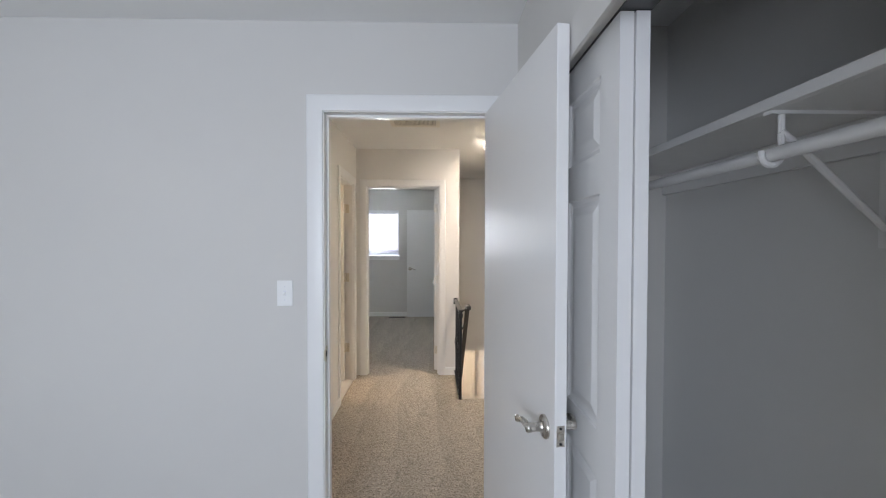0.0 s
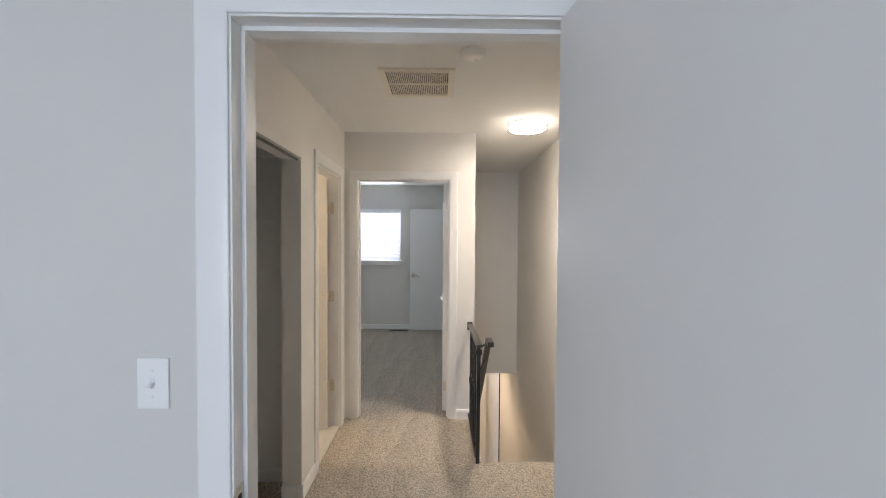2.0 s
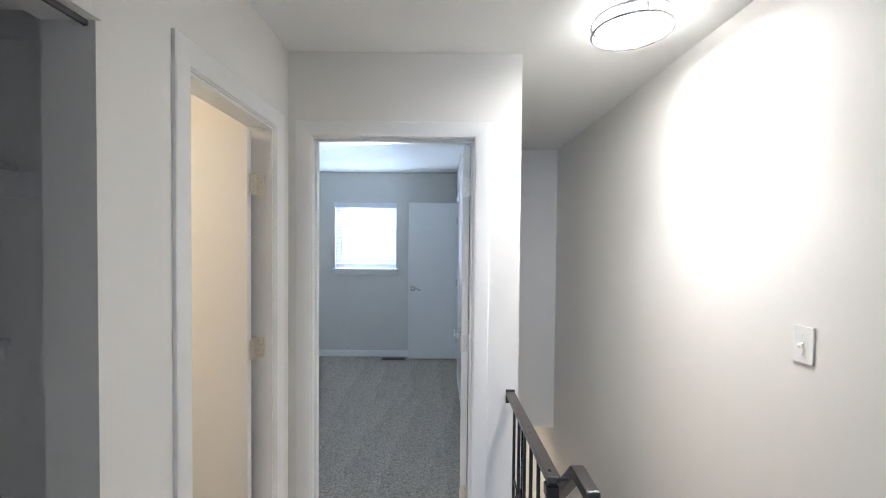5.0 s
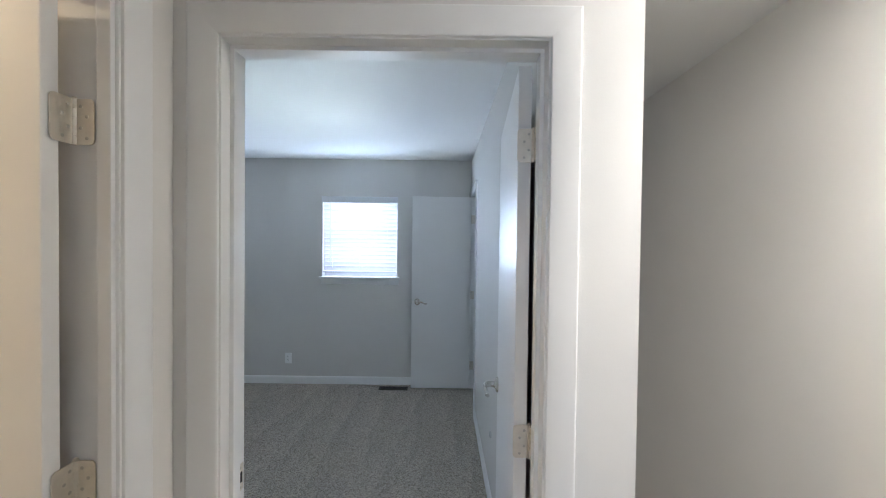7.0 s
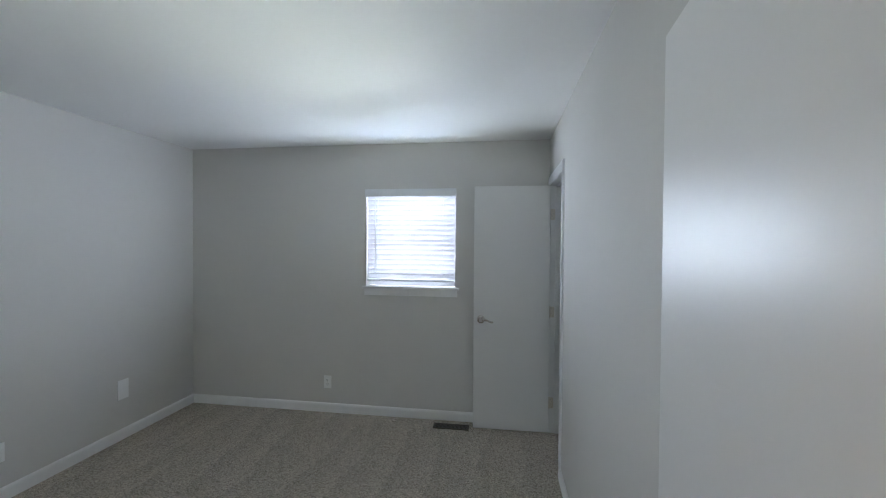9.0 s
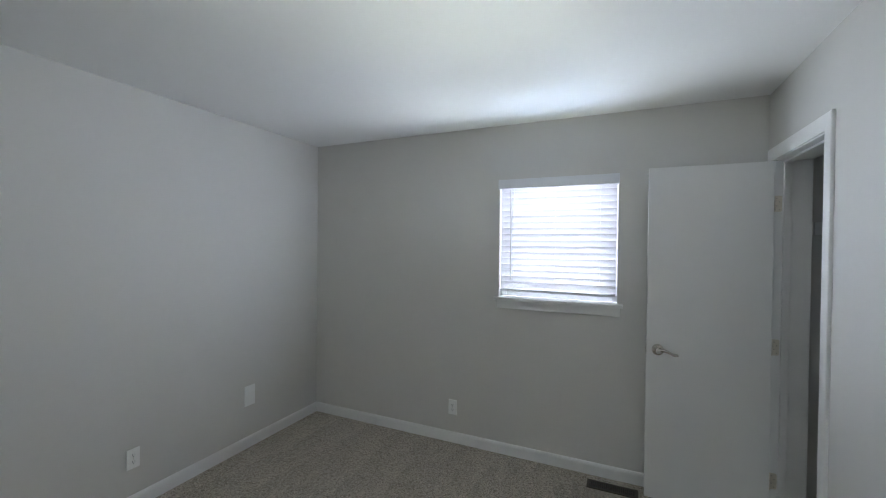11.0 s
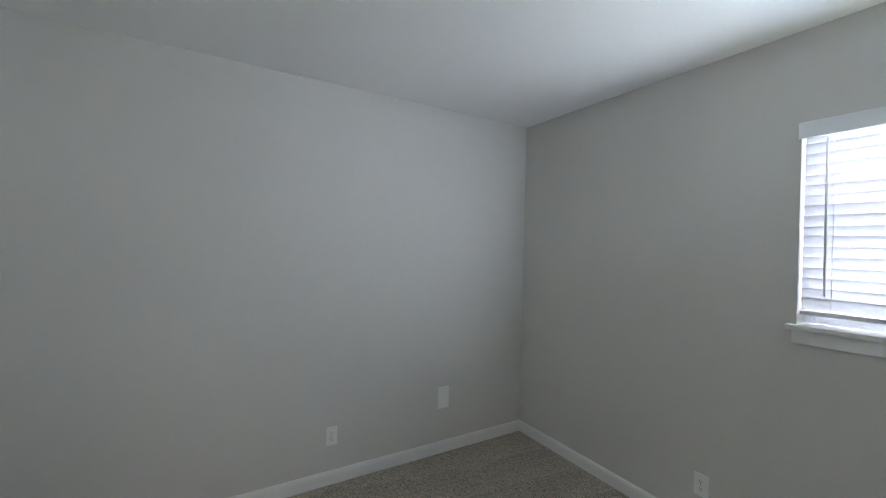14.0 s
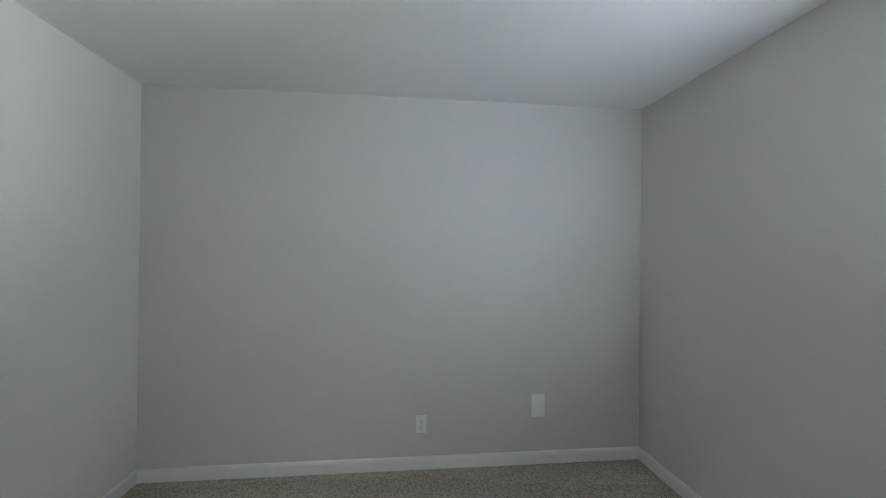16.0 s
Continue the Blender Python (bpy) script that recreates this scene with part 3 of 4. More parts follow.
# ---------------------------------------------------------------- closets: shelves, rod
_cs = thing("closet_shelf", "white painted closet shelf on a wall cleat", "shelf")
part("board", boxm(0.934, 1.219, 0.901, D1_S - 0.002, 1.758, 1.784, bevel=0.0015), SHELF, _cs)
part("edge_strip", boxm(0.915, 0.9335, 0.901, D1_S - 0.002, 1.7575, 1.7843, bevel=0.0025), SHELF, _cs)
thing("shelf_cleat", "white painted wooden cleat under the shelf", "cleat", boxm(1.20, 1.2195, 0.901, D1_S - 0.002, 1.668, 1.7575, bevel=0.0015), SHELF)
_rod = thing("closet_rod", "white painted round closet rod on a bracket", "closet rod")
part("rod", tube(bmesh.new(), [(0.935, 0.90, 1.657), (0.935, D1_S - 0.002, 1.657)], 0.0165, 20), SHELF, _rod, smooth=True)
_br = thing("shelf_bracket", "white metal shelf and rod bracket with a diagonal strut", "bracket")
YB = 1.785
part("arm", boxm(0.925, 1.215, YB - 0.0125, YB + 0.0125, 1.749, 1.7575, bevel=0.001), SHELF, _br)
part("wall_plate", boxm(1.208, 1.2195, YB - 0.0125, YB + 0.0125, 1.44, 1.746, bevel=0.001), SHELF, _br)
part("strut", tube(bmesh.new(), [(0.955, YB, 1.712), (1.0, YB, 1.678), (1.212, YB, 1.485)], 0.009, 8), SHELF, _br, smooth=True)
_hk = [(0.935 + 0.024 * math.cos(radians(a)), YB, 1.657 + 0.024 * math.sin(radians(a))) for a in range(-200, 21, 20)]
part("hook", tube(bmesh.new(), [(0.958, YB, 1.75), (0.959, YB, 1.68)] + _hk[::-1], 0.0075, 8), SHELF, _br, smooth=True)

for z in (0.470, 0.876, 1.290, 1.735, 2.135):
    d = 0.135 if z < 1.6 else 0.16
    d = 0.385 if z > 2 else d
    y0 = 4.05 if z > 2 else D1_N + 0.02
    what = "deep white painted top shelf at the linen closet end" if z > 2 else "narrow white painted linen closet shelf"
    thing("linen_shelf", what, "shelf", boxm(-1.199, -1.199 + d, y0, 4.2985, z - 0.019, z + (0.014 if z > 2 else 0), bevel=0.0015), SHELF, group="linen shelves")
    _c = thing("linen_cleat", "white painted shelf cleat on the closet wall", "cleat", group="linen cleats")
    part("back_cleat", boxm(-1.1995, -1.181, y0, 4.28, z - 0.085, z - 0.0195, bevel=0.001), SHELF, _c)
    if z > 1.6:
        part("end_cleat", boxm(-1.18, HALL_L - 0.118, 4.2815, 4.2995, z - 0.085, z - 0.0195, bevel=0.001), SHELF, _c)
    else:
        part("end_bracket", boxm(-1.18, -1.199 + d - 0.012, 4.2915, 4.2995, z - 0.06, z - 0.0195, bevel=0.001), SHELF, _c)

# ---------------------------------------------------------------- ceiling lamps
def ceiling_lamp(label, x, y, z, strength, side=0.05, colour=LAMP_COLOUR):
    """Flush lamp: base, frosted side, bright dome, two chrome rings with clips."""
    root = thing("ceiling_lamp", label, "ceiling light")
    part("base", lathe(bmesh.new(), [(0.120, -0.0005), (0.120, -0.022), (0.112, -0.026), (0.02, -0.026)], seg=40), PLASTIC, root, smooth=True)
    part("glass_side", lathe(bmesh.new(), [(0.130, -0.024), (0.132, -0.046), (0.130, -0.0462), (0.128, -0.025)], seg=40), emission_material("lit_frosted_side", colour, strength * side), root, smooth=True)
    prof = [(0.132 * math.cos(radians(a)), -0.047 - 0.012 * math.sin(radians(a))) for a in range(0, 90, 10)]
    part("diffuser", lathe(bmesh.new(), prof, seg=40), emission_material("lit_diffuser", colour, strength), root, "glowing frosted glass diffuser", smooth=True)
    for h, r in ((-0.012, 0.150), (-0.054, 0.150)):
        ring = [(r * math.cos(radians(a)), r * math.sin(radians(a)), h) for a in range(0, 361, 8)]
        part("chrome_ring", tube(bmesh.new(), ring, 0.006, 8), CHROME, root, smooth=True)
    for a in (25, 145, 265):
        c, sn = math.cos(radians(a)), math.sin(radians(a))
        part("clip", tube(bmesh.new(), [(0.151 * c, 0.151 * sn, -0.002), (0.151 * c, 0.151 * sn, -0.058)], 0.0045, 8), CHROME, root, smooth=True)
    root.location = (x, y, z)
    return root


ceiling_lamp("lit round flush hall ceiling lamp with chrome rings", 0.790, 4.865, CEILING, LAMP_POWER, 0.28)
# extra area lamp added under the hall lamp to brighten the carpet below
_down = bpy.data.lights.new("hall_floor_fill", "AREA")
_down.shape, _down.size, _down.energy, _down.color, _down.spread = "DISK", 0.24, 5.6, LAMP_COLOUR, radians(100)
new("hall_floor_fill", _down).matrix_world = look((0.790, 4.865, CEILING - 0.066), (0.790, 4.866, 0.0))
ceiling_lamp("lit round flush lamp in the lobby below the stairs", 0.25, 8.00, -0.28, 80.0, 0.05, (1.0, 0.76, 0.50))
# unseen lamp added in the bathroom as warm fill for its door and the hall
ceiling_lamp("unseen lamp added as warm fill for the bathroom door and hall", -1.75, 4.45, CEILING, 80.0, 0.05, (1.0, 0.71, 0.40))

# ---------------------------------------------------------------- far bedroom window and blind
WX0, WX1, WZ0, WZ1 = WIN
_w = thing("window_1", "white window with sliding sashes behind the blind", "window", kind="structure")
part("window_sill", boxm(WX0 - 0.030, WX1 + 0.035, R2_N - 0.036, R2_N + 0.10, WZ0 - 0.003, WZ0 + 0.019, bevel=0.004), TRIM, _w)
part("apron", boxm(WX0 - 0.012, WX1 + 0.018, R2_N - 0.016, R2_N - 0.0005, WZ0 - 0.062, WZ0 - 0.0035, bevel=0.004), TRIM, _w)
for x0, x1 in ((WX0, WX0 + 0.035), (WX1 - 0.035, WX1)):
    part("window_frame", boxm(x0, x1, R2_N + 0.090, R2_N + 0.158, WZ0 + 0.02, WZ1, bevel=0.002), VINYL, _w)
for z0, z1 in ((WZ0 + 0.02, WZ0 + 0.100), (WZ1 - 0.035, WZ1), (1.584, 1.601)):
    part("window_frame", boxm(WX0 + 0.0355, WX1 - 0.0355, R2_N + 0.090, R2_N + 0.158, z0, z1, bevel=0.002), VINYL, _w)
for z0, z1 in ((WZ0 + 0.101, 1.583), (1.602, WZ1 - 0.036)):
    pn = part("pane", boxm(WX0 + 0.036, WX1 - 0.036, R2_N + 0.128, R2_N + 0.132, z0, z1), CLEAR, _w)
    pn.visible_shadow = False

structure("backdrop", "bright hazy daylight outside the window", boxm(-4.5, 2.6, 10.6, 10.65, -0.5, 4.5), emission_material("bright_sky", (0.86, 0.90, 1.0), 12.0), "sky")
_b = thing("window_blind", "white horizontal slat blind lowered over the window", "window blind")
part("valance", boxm(WX0 - 0.006, WX1 + 0.006, R2_N - 0.022, R2_N - 0.008, WZ1 - 0.062, WZ1 + 0.006, bevel=0.003), VINYL, _b, "white blind valance")
part("head_rail", boxm(WX0 + 0.006, WX1 - 0.006, R2_N - 0.004, R2_N + 0.048, WZ1 - 0.046, WZ1 - 0.004, bevel=0.002), VINYL, _b)
part("bottom_rail", boxm(WX0 + 0.010, WX1 - 0.010, R2_N - 0.002, R2_N + 0.048, 1.214, 1.232, bevel=0.004), VINYL, _b)
for x in (WX0 + 0.13, (WX0 + WX1) / 2, WX1 - 0.13):
    part("cord_plug", lathe(bmesh.new(), [(0.009, 0.0), (0.009, 0.0015), (0.006, 0.003)], pose(x, R2_N - 0.0015, 1.223, 90, 0, 0), 14), VINYL, _b, smooth=True)
TILTED = 76
_bm = bmesh.new()
_n = 7
_rows = []
for x in (WX0 + 0.008, WX1 - 0.008):
    up, dn = [], []
    for k in range(_n):
        s = -0.025 + 0.05 * k / (_n - 1)
        crown = 0.0025 * (1 - (s / 0.025) ** 2)
        up.append(_bm.verts.new((x, s, crown + 0.0016)))
        dn.append(_bm.verts.new((x, s, crown - 0.0016)))
    _rows.append(up + dn[::-1])
_m = len(_rows[0])
for k in range(_m):
    _bm.faces.new((_rows[0][k], _rows[0][(k + 1) % _m], _rows[1][(k + 1) % _m], _rows[1][k]))
_bm.faces.new(_rows[0])
_bm.faces.new(_rows[1][::-1])
_slat = finish("slat", _bm, SLAT, True)
NSLAT = 17
for i in range(NSLAT):
    ob = new("slat", _slat)
    ob.parent = _b
    ob.matrix_basis = pose(0, R2_N + 0.024, 1.262 + (1.965 - 1.262) * i / (NSLAT - 1), -TILTED + random.uniform(-1.5, 1.5), random.uniform(-0.12, 0.12), 0)
for x in (WX0 + 0.11, (WX0 + WX1) / 2, WX1 - 0.11):
    for y in (R2_N - 0.004, R2_N + 0.052):
        part("ladder_cord", tube(bmesh.new(), [(x, y, 1.225), (x, y, WZ1 - 0.045)], 0.0012, 6), VINYL, _b)
part("tilt_wand", tube(bmesh.new(), [(WX0 + 0.088, R2_N - 0.012, WZ1 - 0.075), (WX0 + 0.090, R2_N - 0.010, 1.30)], 0.0042, 8), RUBBER, _b, "clear plastic tilt wand")

# bedroom window behind the walk's start
_w = thing("window_2", "white framed window of the first bedroom", "window", kind="structure")
part("window_sill", boxm(-1.49, -0.01, R1_S - 0.10, R1_S + 0.036, 0.828, 0.8495, bevel=0.004), TRIM, _w)
for x0, x1 in ((-1.45, -1.41), (-0.09, -0.05), (-0.77, -0.73)):
    part("window_frame", boxm(x0, x1, R1_S - 0.158, R1_S - 0.10, 0.851, 2.049, bevel=0.002), VINYL, _w)

# ---------------------------------------------------------------- stair railing
RX = 0.383
RY0, RY1, RZ = 4.500, 5.165, 0.815


def bar(x0, y0, z0, x1, y1, z1, w, h):
    """A square bar between two points, w across and h high, with softened edges."""
    a, b = Vector((x0, y0, z0)), Vector((x1, y1, z1))
    bm = boxm(-w / 2, w / 2, 0, (b - a).length, -h / 2, h / 2, bevel=min(w, h) * 0.18)
    d = (b - a).normalized()
    m = Matrix.Translation(a) @ d.to_track_quat("Y", "Z").to_matrix().to_4x4()
    bmesh.ops.transform(bm, matrix=m, verts=bm.verts)
    return bm


_r = thing("stair_railing", "black iron guard railing beside the stairs", "railing")
part("top_rail", bar(RX + 0.013, RY0 - 0.02, RZ, RX, RY1 + 0.012, RZ, 0.042, 0.020), RAILCAP, _r, "dark polished flat top rail")
part("under_rail", bar(RX + 0.010, RY0, RZ - 0.019, RX, RY1, RZ - 0.019, 0.026, 0.016), IRON, _r)
part("bottom_rail", bar(RX, RY0, 0.045, RX, RY1 + 0.012, 0.045, 0.026, 0.014), IRON, _r)
part("newel_post", bar(RX + 0.008, RY0, 0.0, RX + 0.010, RY0, RZ - 0.010, 0.026, 0.026), IRON, _r)
part("post_collar", boxm(RX - 0.011, RX + 0.031, RY0 - 0.020, RY0 + 0.020, RZ - 0.062, RZ - 0.022, bevel=0.007), IRON, _r)
for i in range(1, 6):
    y = RY0 + i * (RY1 - RY0) / 6 + 0.012
    bl = part("baluster", bar(RX, y, 0.045, RX, y, RZ - 0.02, 0.0125, 0.0125), IRON, _r)
    if i in (2, 4):
        bm = bmesh.new()
        for k in range(4):
            pts = []
            for j in range(13):
                f = j / 12
                a = radians(90 * k + 150 * f)
                rr = 0.006 + 0.012 * math.sin(math.pi * f)
                pts.append((RX + rr * math.cos(a), y + rr * math.sin(a), 0.33 + 0.16 * f))
            tube(bm, pts, 0.0035, 6)
        part("twisted_basket", bm, IRON, bl, smooth=True)
part("link_bar", bar(RX - 0.0, RY0 + 0.11, 0.465, RX, RY1 - 0.11, 0.465, 0.010, 0.010), IRON, _r)
part("wall_flange", boxm(RX - 0.022, RX + 0.022, RY1 + 0.0055, RY1 + 0.0125, RZ - 0.045, RZ + 0.02, bevel=0.002), IRON, _r)
_h = thing("stair_handrail", "dark handrail going down along the stairs", "handrail")
HX = 0.451
part("handrail_top", bar(HX, RY0 - 0.19, 0.871, HX, RY0 - 0.06, 0.871, 0.040, 0.034), RAILCAP, _h)
part("handrail_slope", bar(HX, RY0 - 0.068, 0.873, HX, RY0 + 0.90, 0.864 - 0.968 * 1.0, 0.040, 0.034), RAILCAP, _h)
part("handrail_lower", bar(HX, RY0 + 0.896, -0.100, HX, RY0 + 2.85, -0.100 - 1.954 * 0.74, 0.040, 0.034), RAILCAP, _h)
part("handrail_tie", tube(bmesh.new(), [(RX + 0.010, RY0 - 0.005, 0.806), (HX, RY0 - 0.055, 0.846)], 0.006, 8), IRON, _h, smooth=True)
part("handrail_bracket", tube(bmesh.new(), [(RX + 0.012, RY0 + 0.01, 0.62), (HX - 0.004, RY0 + 0.10, 0.69)], 0.006, 8), IRON, _h, smooth=True)
part("handrail_bracket", tube(bmesh.new(), [(HX, RY0 + 2.70, -1.45), (HX, RY0 + 2.70, -2.60)], 0.009, 8), IRON, _h, smooth=True)
structure("trim_stair_edge", "white painted fascia board along the stair opening", boxm(HALL_R - 0.0195, HALL_R - 0.004, LAND + 0.002, D2_S - 0.002, -0.24, 0.018, bevel=0.003), TRIM, "trim")

# lower lobby door and its lamp
_ld = thing("lower_door", "cream panelled door at the foot of the stairs", "door")
for i in range(5):
    part("door_board", boxm(0.42 + 0.092 * i, 0.5115 + 0.092 * i, 8.625, 8.659, -2.74, -0.40, bevel=0.0015), TRIM, _ld)
part("door_jamb", boxm(0.8805, 0.945, 8.612, 8.659, -2.74, -0.285, bevel=0.003), TRIM, _ld)

# ---------------------------------------------------------------- return air grille
_g = thing("return_air_grille", "cream metal return air grille in the hall ceiling", "air vent")
GX0, GX1, GY0, GY1 = -0.214, 0.196, 3.903, 4.311
gz = CEILING - 0.009
part("filter", boxm(GX0 + 0.03, GX1 - 0.03, GY0 + 0.03, GY1 - 0.03, CEILING - 0.0025, CEILING - 0.0005), FILTER, _g, "brown dusty filter behind the slots")
for x0, x1, y0, y1 in ((GX0, GX0 + 0.036, GY0, GY1), (GX1 - 0.036, GX1, GY0, GY1), (GX0 + 0.0365, GX1 - 0.0365, GY0, GY0 + 0.036), (GX0 + 0.0365, GX1 - 0.0365, GY1 - 0.036, GY1), (GX0 + 0.0365, GX1 - 0.0365, (GY0 + GY1) / 2 - 0.006, (GY0 + GY1) / 2 + 0.006)):
    part("frame", boxm(x0, x1, y0, y1, gz - 0.002, CEILING - 0.0004, bevel=0.0018), GRILLE, _g)
_sl = finish("louvre", boxm(-0.0023, 0.0023, 0.037, (GY1 - GY0) / 2 - 0.0065, -0.0035, 0.0035), GRILLE)
N = 31
for i in range(N):
    x = GX0 + 0.044 + (GX1 - GX0 - 0.088) * i / (N - 1)
    for y, r in ((GY0, 0), ((GY0 + GY1) / 2 - 0.0305, 0)):
        ob = new("louvre", _sl)
        ob.parent = _g
        ob.matrix_basis = pose(x, y, gz + 0.0045, 0, 22, 0)
for y0, y1 in ((GY0 + 0.04, (GY0 + GY1) / 2 - 0.01), ((GY0 + GY1) / 2 + 0.01, GY1 - 0.04)):
    for k in range(3):
        xa, xb = GX0 + 0.04 + 0.11 * k, GX0 + 0.04 + 0.11 * (k + 1)
        part("filter_brace", tube(bmesh.new(), [(xa, y0, CEILING - 0.003), (xb, y1, CEILING - 0.003)], 0.0018, 6), GRILLE, _g)
        part("filter_brace", tube(bmesh.new(), [(xb, y0, CEILING - 0.003), (xa, y1, CEILING - 0.003)], 0.0018, 6), GRILLE, _g)

# ---------------------------------------------------------------- smoke detector
_s = thing("smoke_detector", "round white plastic smoke detector on the ceiling", "smoke detector")
part("housing", lathe(bmesh.new(), [(0.062, CEILING - 0.0005), (0.064, CEILING - 0.010), (0.060, CEILING - 0.014), (0.056, CEILING - 0.020), (0.044, CEILING - 0.031), (0.018, CEILING - 0.034)], seg=36), PLASTIC, _s, smooth=True)
part("test_button", lathe(bmesh.new(), [(0.010, CEILING - 0.031), (0.010, CEILING - 0.036), (0.008, CEILING - 0.037)], pose(0.016, 0.016, 0), 16), PLASTIC, _s, smooth=True)
_s.location = (0.270, 3.715, 0)


# ---------------------------------------------------------------- plates on the walls
def plate(name, label, category, m, w=0.070, h=0.115, kind="switch"):
    """A wall plate; m has z out of the wall and y up."""
    root = thing(name, label, category, at=m)
    part("cover_plate", boxm(-w / 2, w / 2, -h / 2, h / 2, 0.0003, 0.0058, bevel=0.0022), PLASTIC, root)
    if kind == "switch":
        part("toggle_slot", boxm(-0.0055, 0.0055, -0.012, 0.012, 0.005, 0.0064), VINYL, root)
        bm = boxm(-0.0042, 0.0042, -0.004, 0.004, 0.0, 0.0175, bevel=0.0012)
        bmesh.ops.transform(bm, matrix=pose(0, 0.002, 0.004, 28, 0, 0), verts=bm.verts)
        part("toggle", bm, PLASTIC, root)
        for y in (-0.030, 0.030):
            part("screw", lathe(bmesh.new(), [(0.0032, 0.0055), (0.0032, 0.0066), (0.0015, 0.007)], pose(0, y, 0), 10), VINYL, root)
    elif kind == "outlet":
        for y in (-0.0195, 0.0195):
            f = part("receptacle_face", boxm(-0.0165, 0.0165, y - 0.0142, y + 0.0142, 0.005, 0.0076, bevel=0.001), PLASTIC, root)
            bm = boxm(-0.0078, -0.0056, y - 0.001, y + 0.008, 0.007, 0.00785)
            box(bm, 0.0056, 0.0078, y - 0.001, y + 0.007, 0.007, 0.00785)
            box(bm, -0.0026, 0.0026, y - 0.0098, y - 0.0052, 0.007, 0.00785)
            part("slots", bm, DARK, f)
        part("screw", lathe(bmesh.new(), [(0.0030, 0.0055), (0.0030, 0.0066), (0.0015, 0.007)], pose(0, 0, 0), 10), SCREW, root)
    else:
        for y in (-h * 0.36, h * 0.36):
            part("screw", lathe(bmesh.new(), [(0.003, 0.0055), (0.003, 0.0064), (0.0015, 0.0068)], pose(0, y, 0), 10), PLASTIC, root)
    return root


plate("light_switch", "white toggle light switch on the bedroom wall", "light switch", pose(-0.524, D1_S, 1.2175, 90, 0, 0))
plate("light_switch", "white toggle light switch on the stairwell wall", "light switch", pose(STAIR_R, 4.498, 1.238, 90, 0, -90))
plate("wall_outlet", "white duplex outlet on the window wall", "outlet", pose(-1.712, R2_N, 0.276, 90, 0, 0), kind="outlet")
plate("wall_outlet", "white duplex outlet on the plain bedroom wall", "outlet", pose(R2_W, 7.027, 0.295, 90, 0, 90), kind="outlet")
plate("blank_plate", "blank white cover plate on the bedroom wall", "cover plate", pose(R2_W, 7.820, 0.392, 90, 0, 90), w=0.092, h=0.152, kind="blank")

# strike plates in the jambs
def strike_plate(label, m):
    """Plate with a dark latch hole and two screws; m has z out of the jamb and y up."""
    root = thing("strike_plate", label, "strike plate", at=m)
    part("plate", boxm(-0.016, 0.016, -0.035, 0.035, -0.0005, 0.0018, bevel=0.0006), HINGE, root)
    part("lip", boxm(-0.040, -0.0155, -0.022, 0.022, -0.0005, 0.0032, bevel=0.0015), HINGE, root, smooth=True)
    part("latch_hole", boxm(-0.008, 0.008, -0.014, 0.014, 0.0015, 0.0022), DARK, root)
    for y in (-0.026, 0.026):
        part("screw", lathe(bmesh.new(), [(0.0036, 0.0015), (0.0036, 0.0024), (0.0015, 0.0028)], pose(0, y, 0), 10), SCREW, root)


strike_plate("worn metal strike plate in the bedroom door jamb", pose(D1[0], D1_S + 0.021, 0.935, 90, 0, 90))
strike_plate("metal strike plate in the hall-end door jamb", pose(D2[0], D2_N - 0.021, 0.935, 90, 0, 90))
strike_plate("metal strike plate in the closet door jamb", pose(R2_E + 0.021, CL2[0], 0.935, 90, 0, 180))

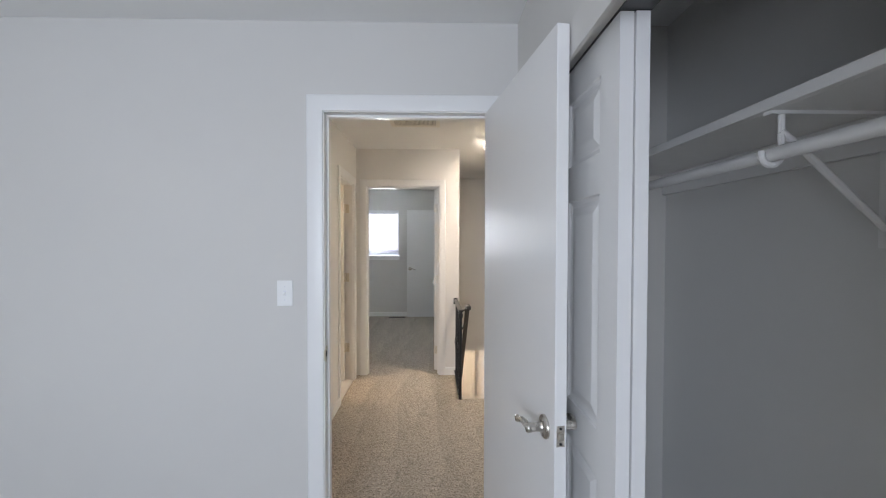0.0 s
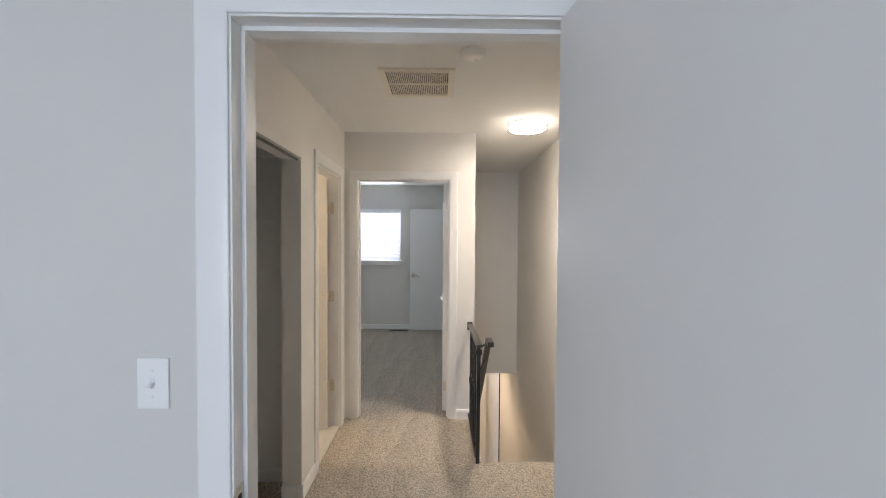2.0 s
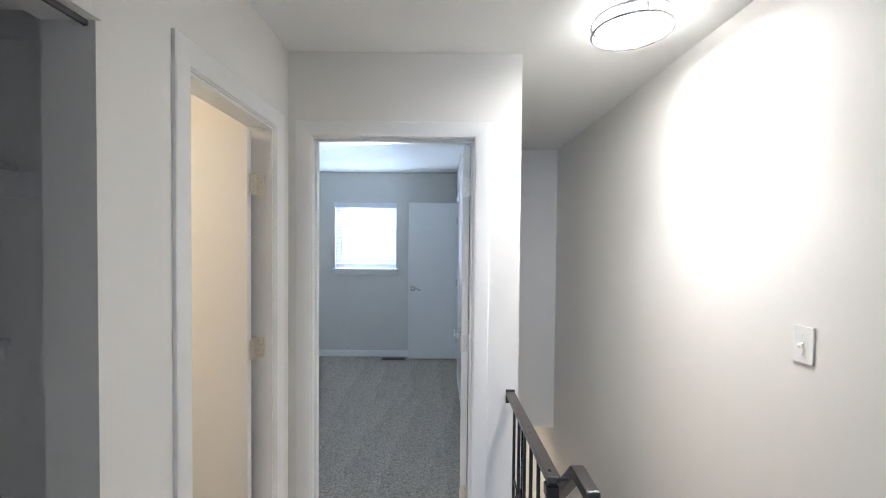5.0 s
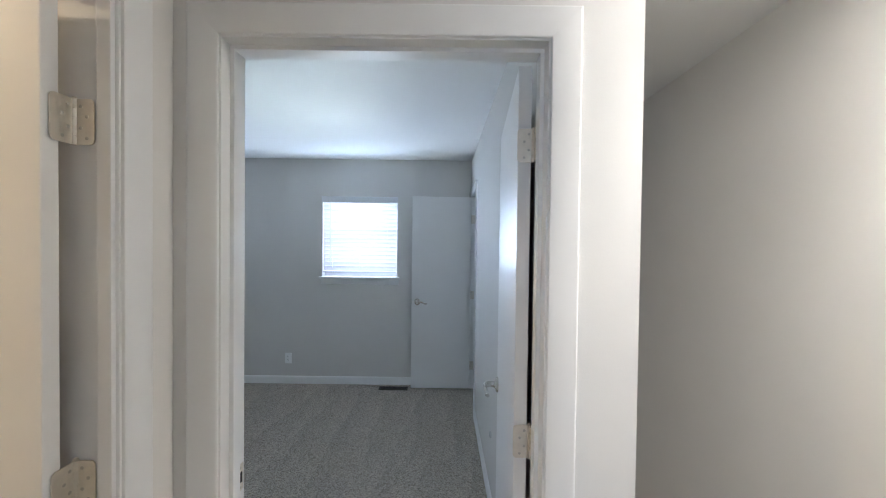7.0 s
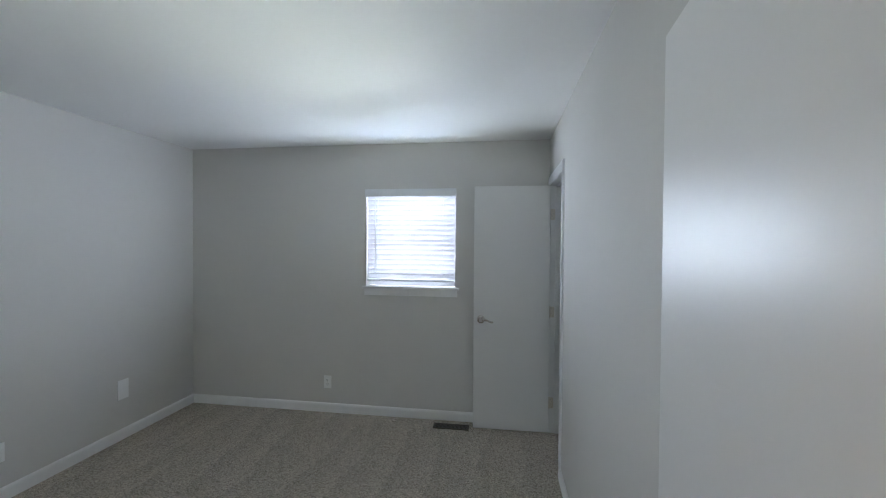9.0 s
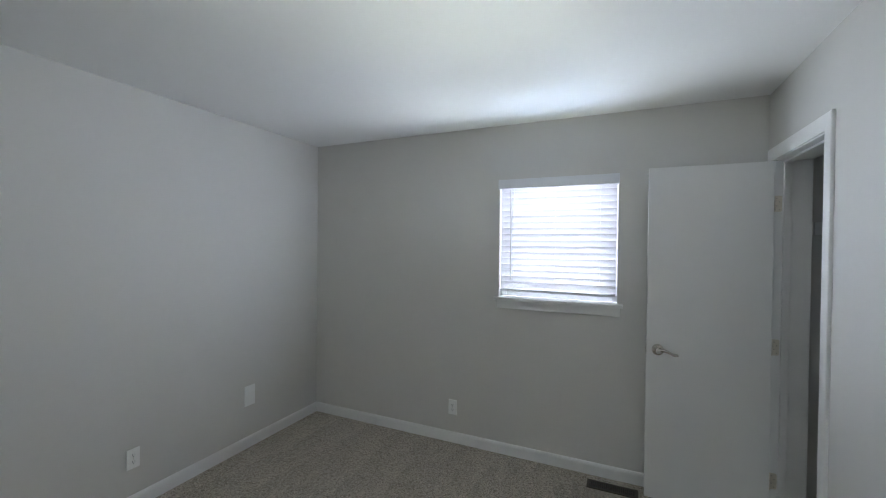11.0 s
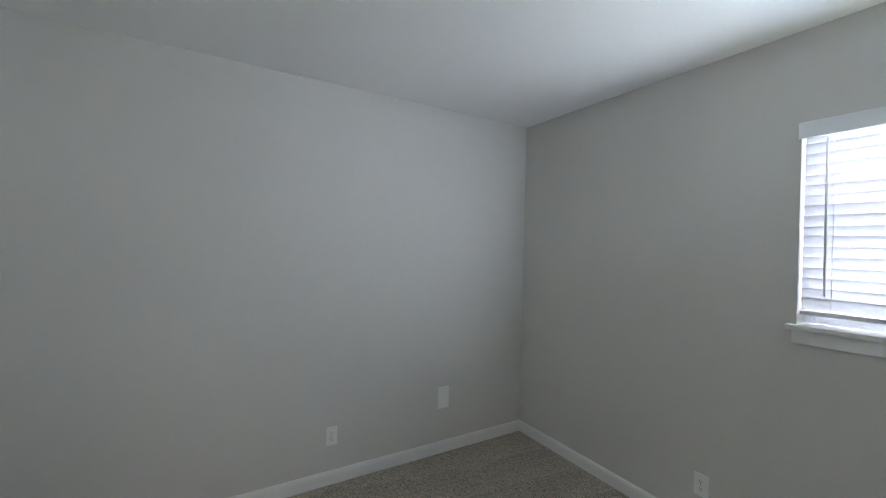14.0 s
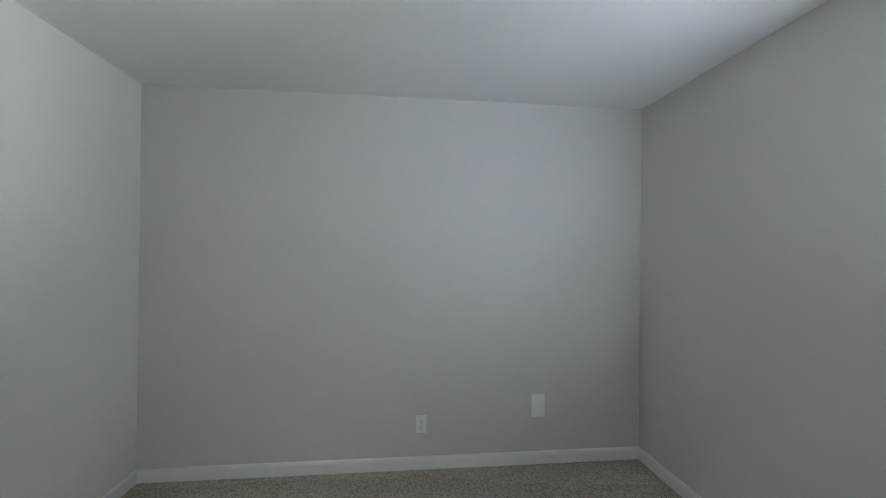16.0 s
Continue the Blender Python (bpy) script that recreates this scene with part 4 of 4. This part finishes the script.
# ---------------------------------------------------------------- floor register, door stop, thresholds
_fr = thing("floor_register", "brown metal floor register in the carpet by the wall", "floor register")
X0, X1, Y0, Y1 = -0.702, -0.400, 8.376, 8.468
part("pan", boxm(X0 + 0.012, X1 - 0.012, Y0 + 0.012, Y1 - 0.012, 0.0004, 0.002), DARK, _fr)
for a in ((X0, X1, Y0, Y0 + 0.015), (X0, X1, Y1 - 0.015, Y1), (X0, X0 + 0.016, Y0 + 0.0155, Y1 - 0.0155), (X1 - 0.016, X1, Y0 + 0.0155, Y1 - 0.0155), (X0 + 0.0165, X1 - 0.0165, (Y0 + Y1) / 2 - 0.003, (Y0 + Y1) / 2 + 0.003)):
    part("register_frame", boxm(*a, 0.0005, 0.008, bevel=0.002), REGISTER, _fr)
_lv = finish("register_bar", boxm(-0.0022, 0.0022, Y0 + 0.016, Y1 - 0.016, 0.002, 0.0068), REGISTER)
for i in range(24):
    ob = new("register_bar", _lv)
    ob.parent = _fr
    ob.matrix_basis = pose(X0 + 0.022 + (X1 - X0 - 0.044) * i / 23, 0, 0)
_ds = thing("wall_bumper", "small round clear bumper on the bedroom wall", "door stop")
part("bumper_disc", lathe(bmesh.new(), [(0.019, 0.0), (0.019, 0.004), (0.014, 0.009), (0.006, 0.010)], pose(R2_E, 6.592, 0.413, 0, -90, 0)), RUBBER, _ds, smooth=True)
thing("threshold_strip", "pale marble threshold in the bathroom doorway", "threshold", boxm(HALL_L - 0.110, HALL_L - 0.004, BATH[0] + 0.002, BATH[1] - 0.002, -0.003, 0.012, bevel=0.004), TILE)
_wn = thing("bath_wainscot", "white panelling on the lower bathroom wall", "wainscot")
part("panel", boxm(-2.59, HALL_L - 0.14, D2_S - 0.012, D2_S - 0.0005, 0.0, 1.225), TRIM, _wn)
part("cap", boxm(-2.59, HALL_L - 0.14, D2_S - 0.022, D2_S - 0.0005, 1.2255, 1.245, bevel=0.004), TRIM, _wn)

# far closet shelf
thing("closet_shelf", "white shelf and cleat in the far bedroom closet", "shelf", boxm(0.86, STAIR_R - 0.001, 7.361, R2_N - 0.001, 1.70, 1.719, bevel=0.0015), SHELF)
thing("shelf_cleat", "white wooden cleat in the far bedroom closet", "cleat", boxm(HALL_R + 0.04, 0.859, R2_N - 0.02, R2_N - 0.0005, 1.63, 1.699, bevel=0.0015), SHELF)
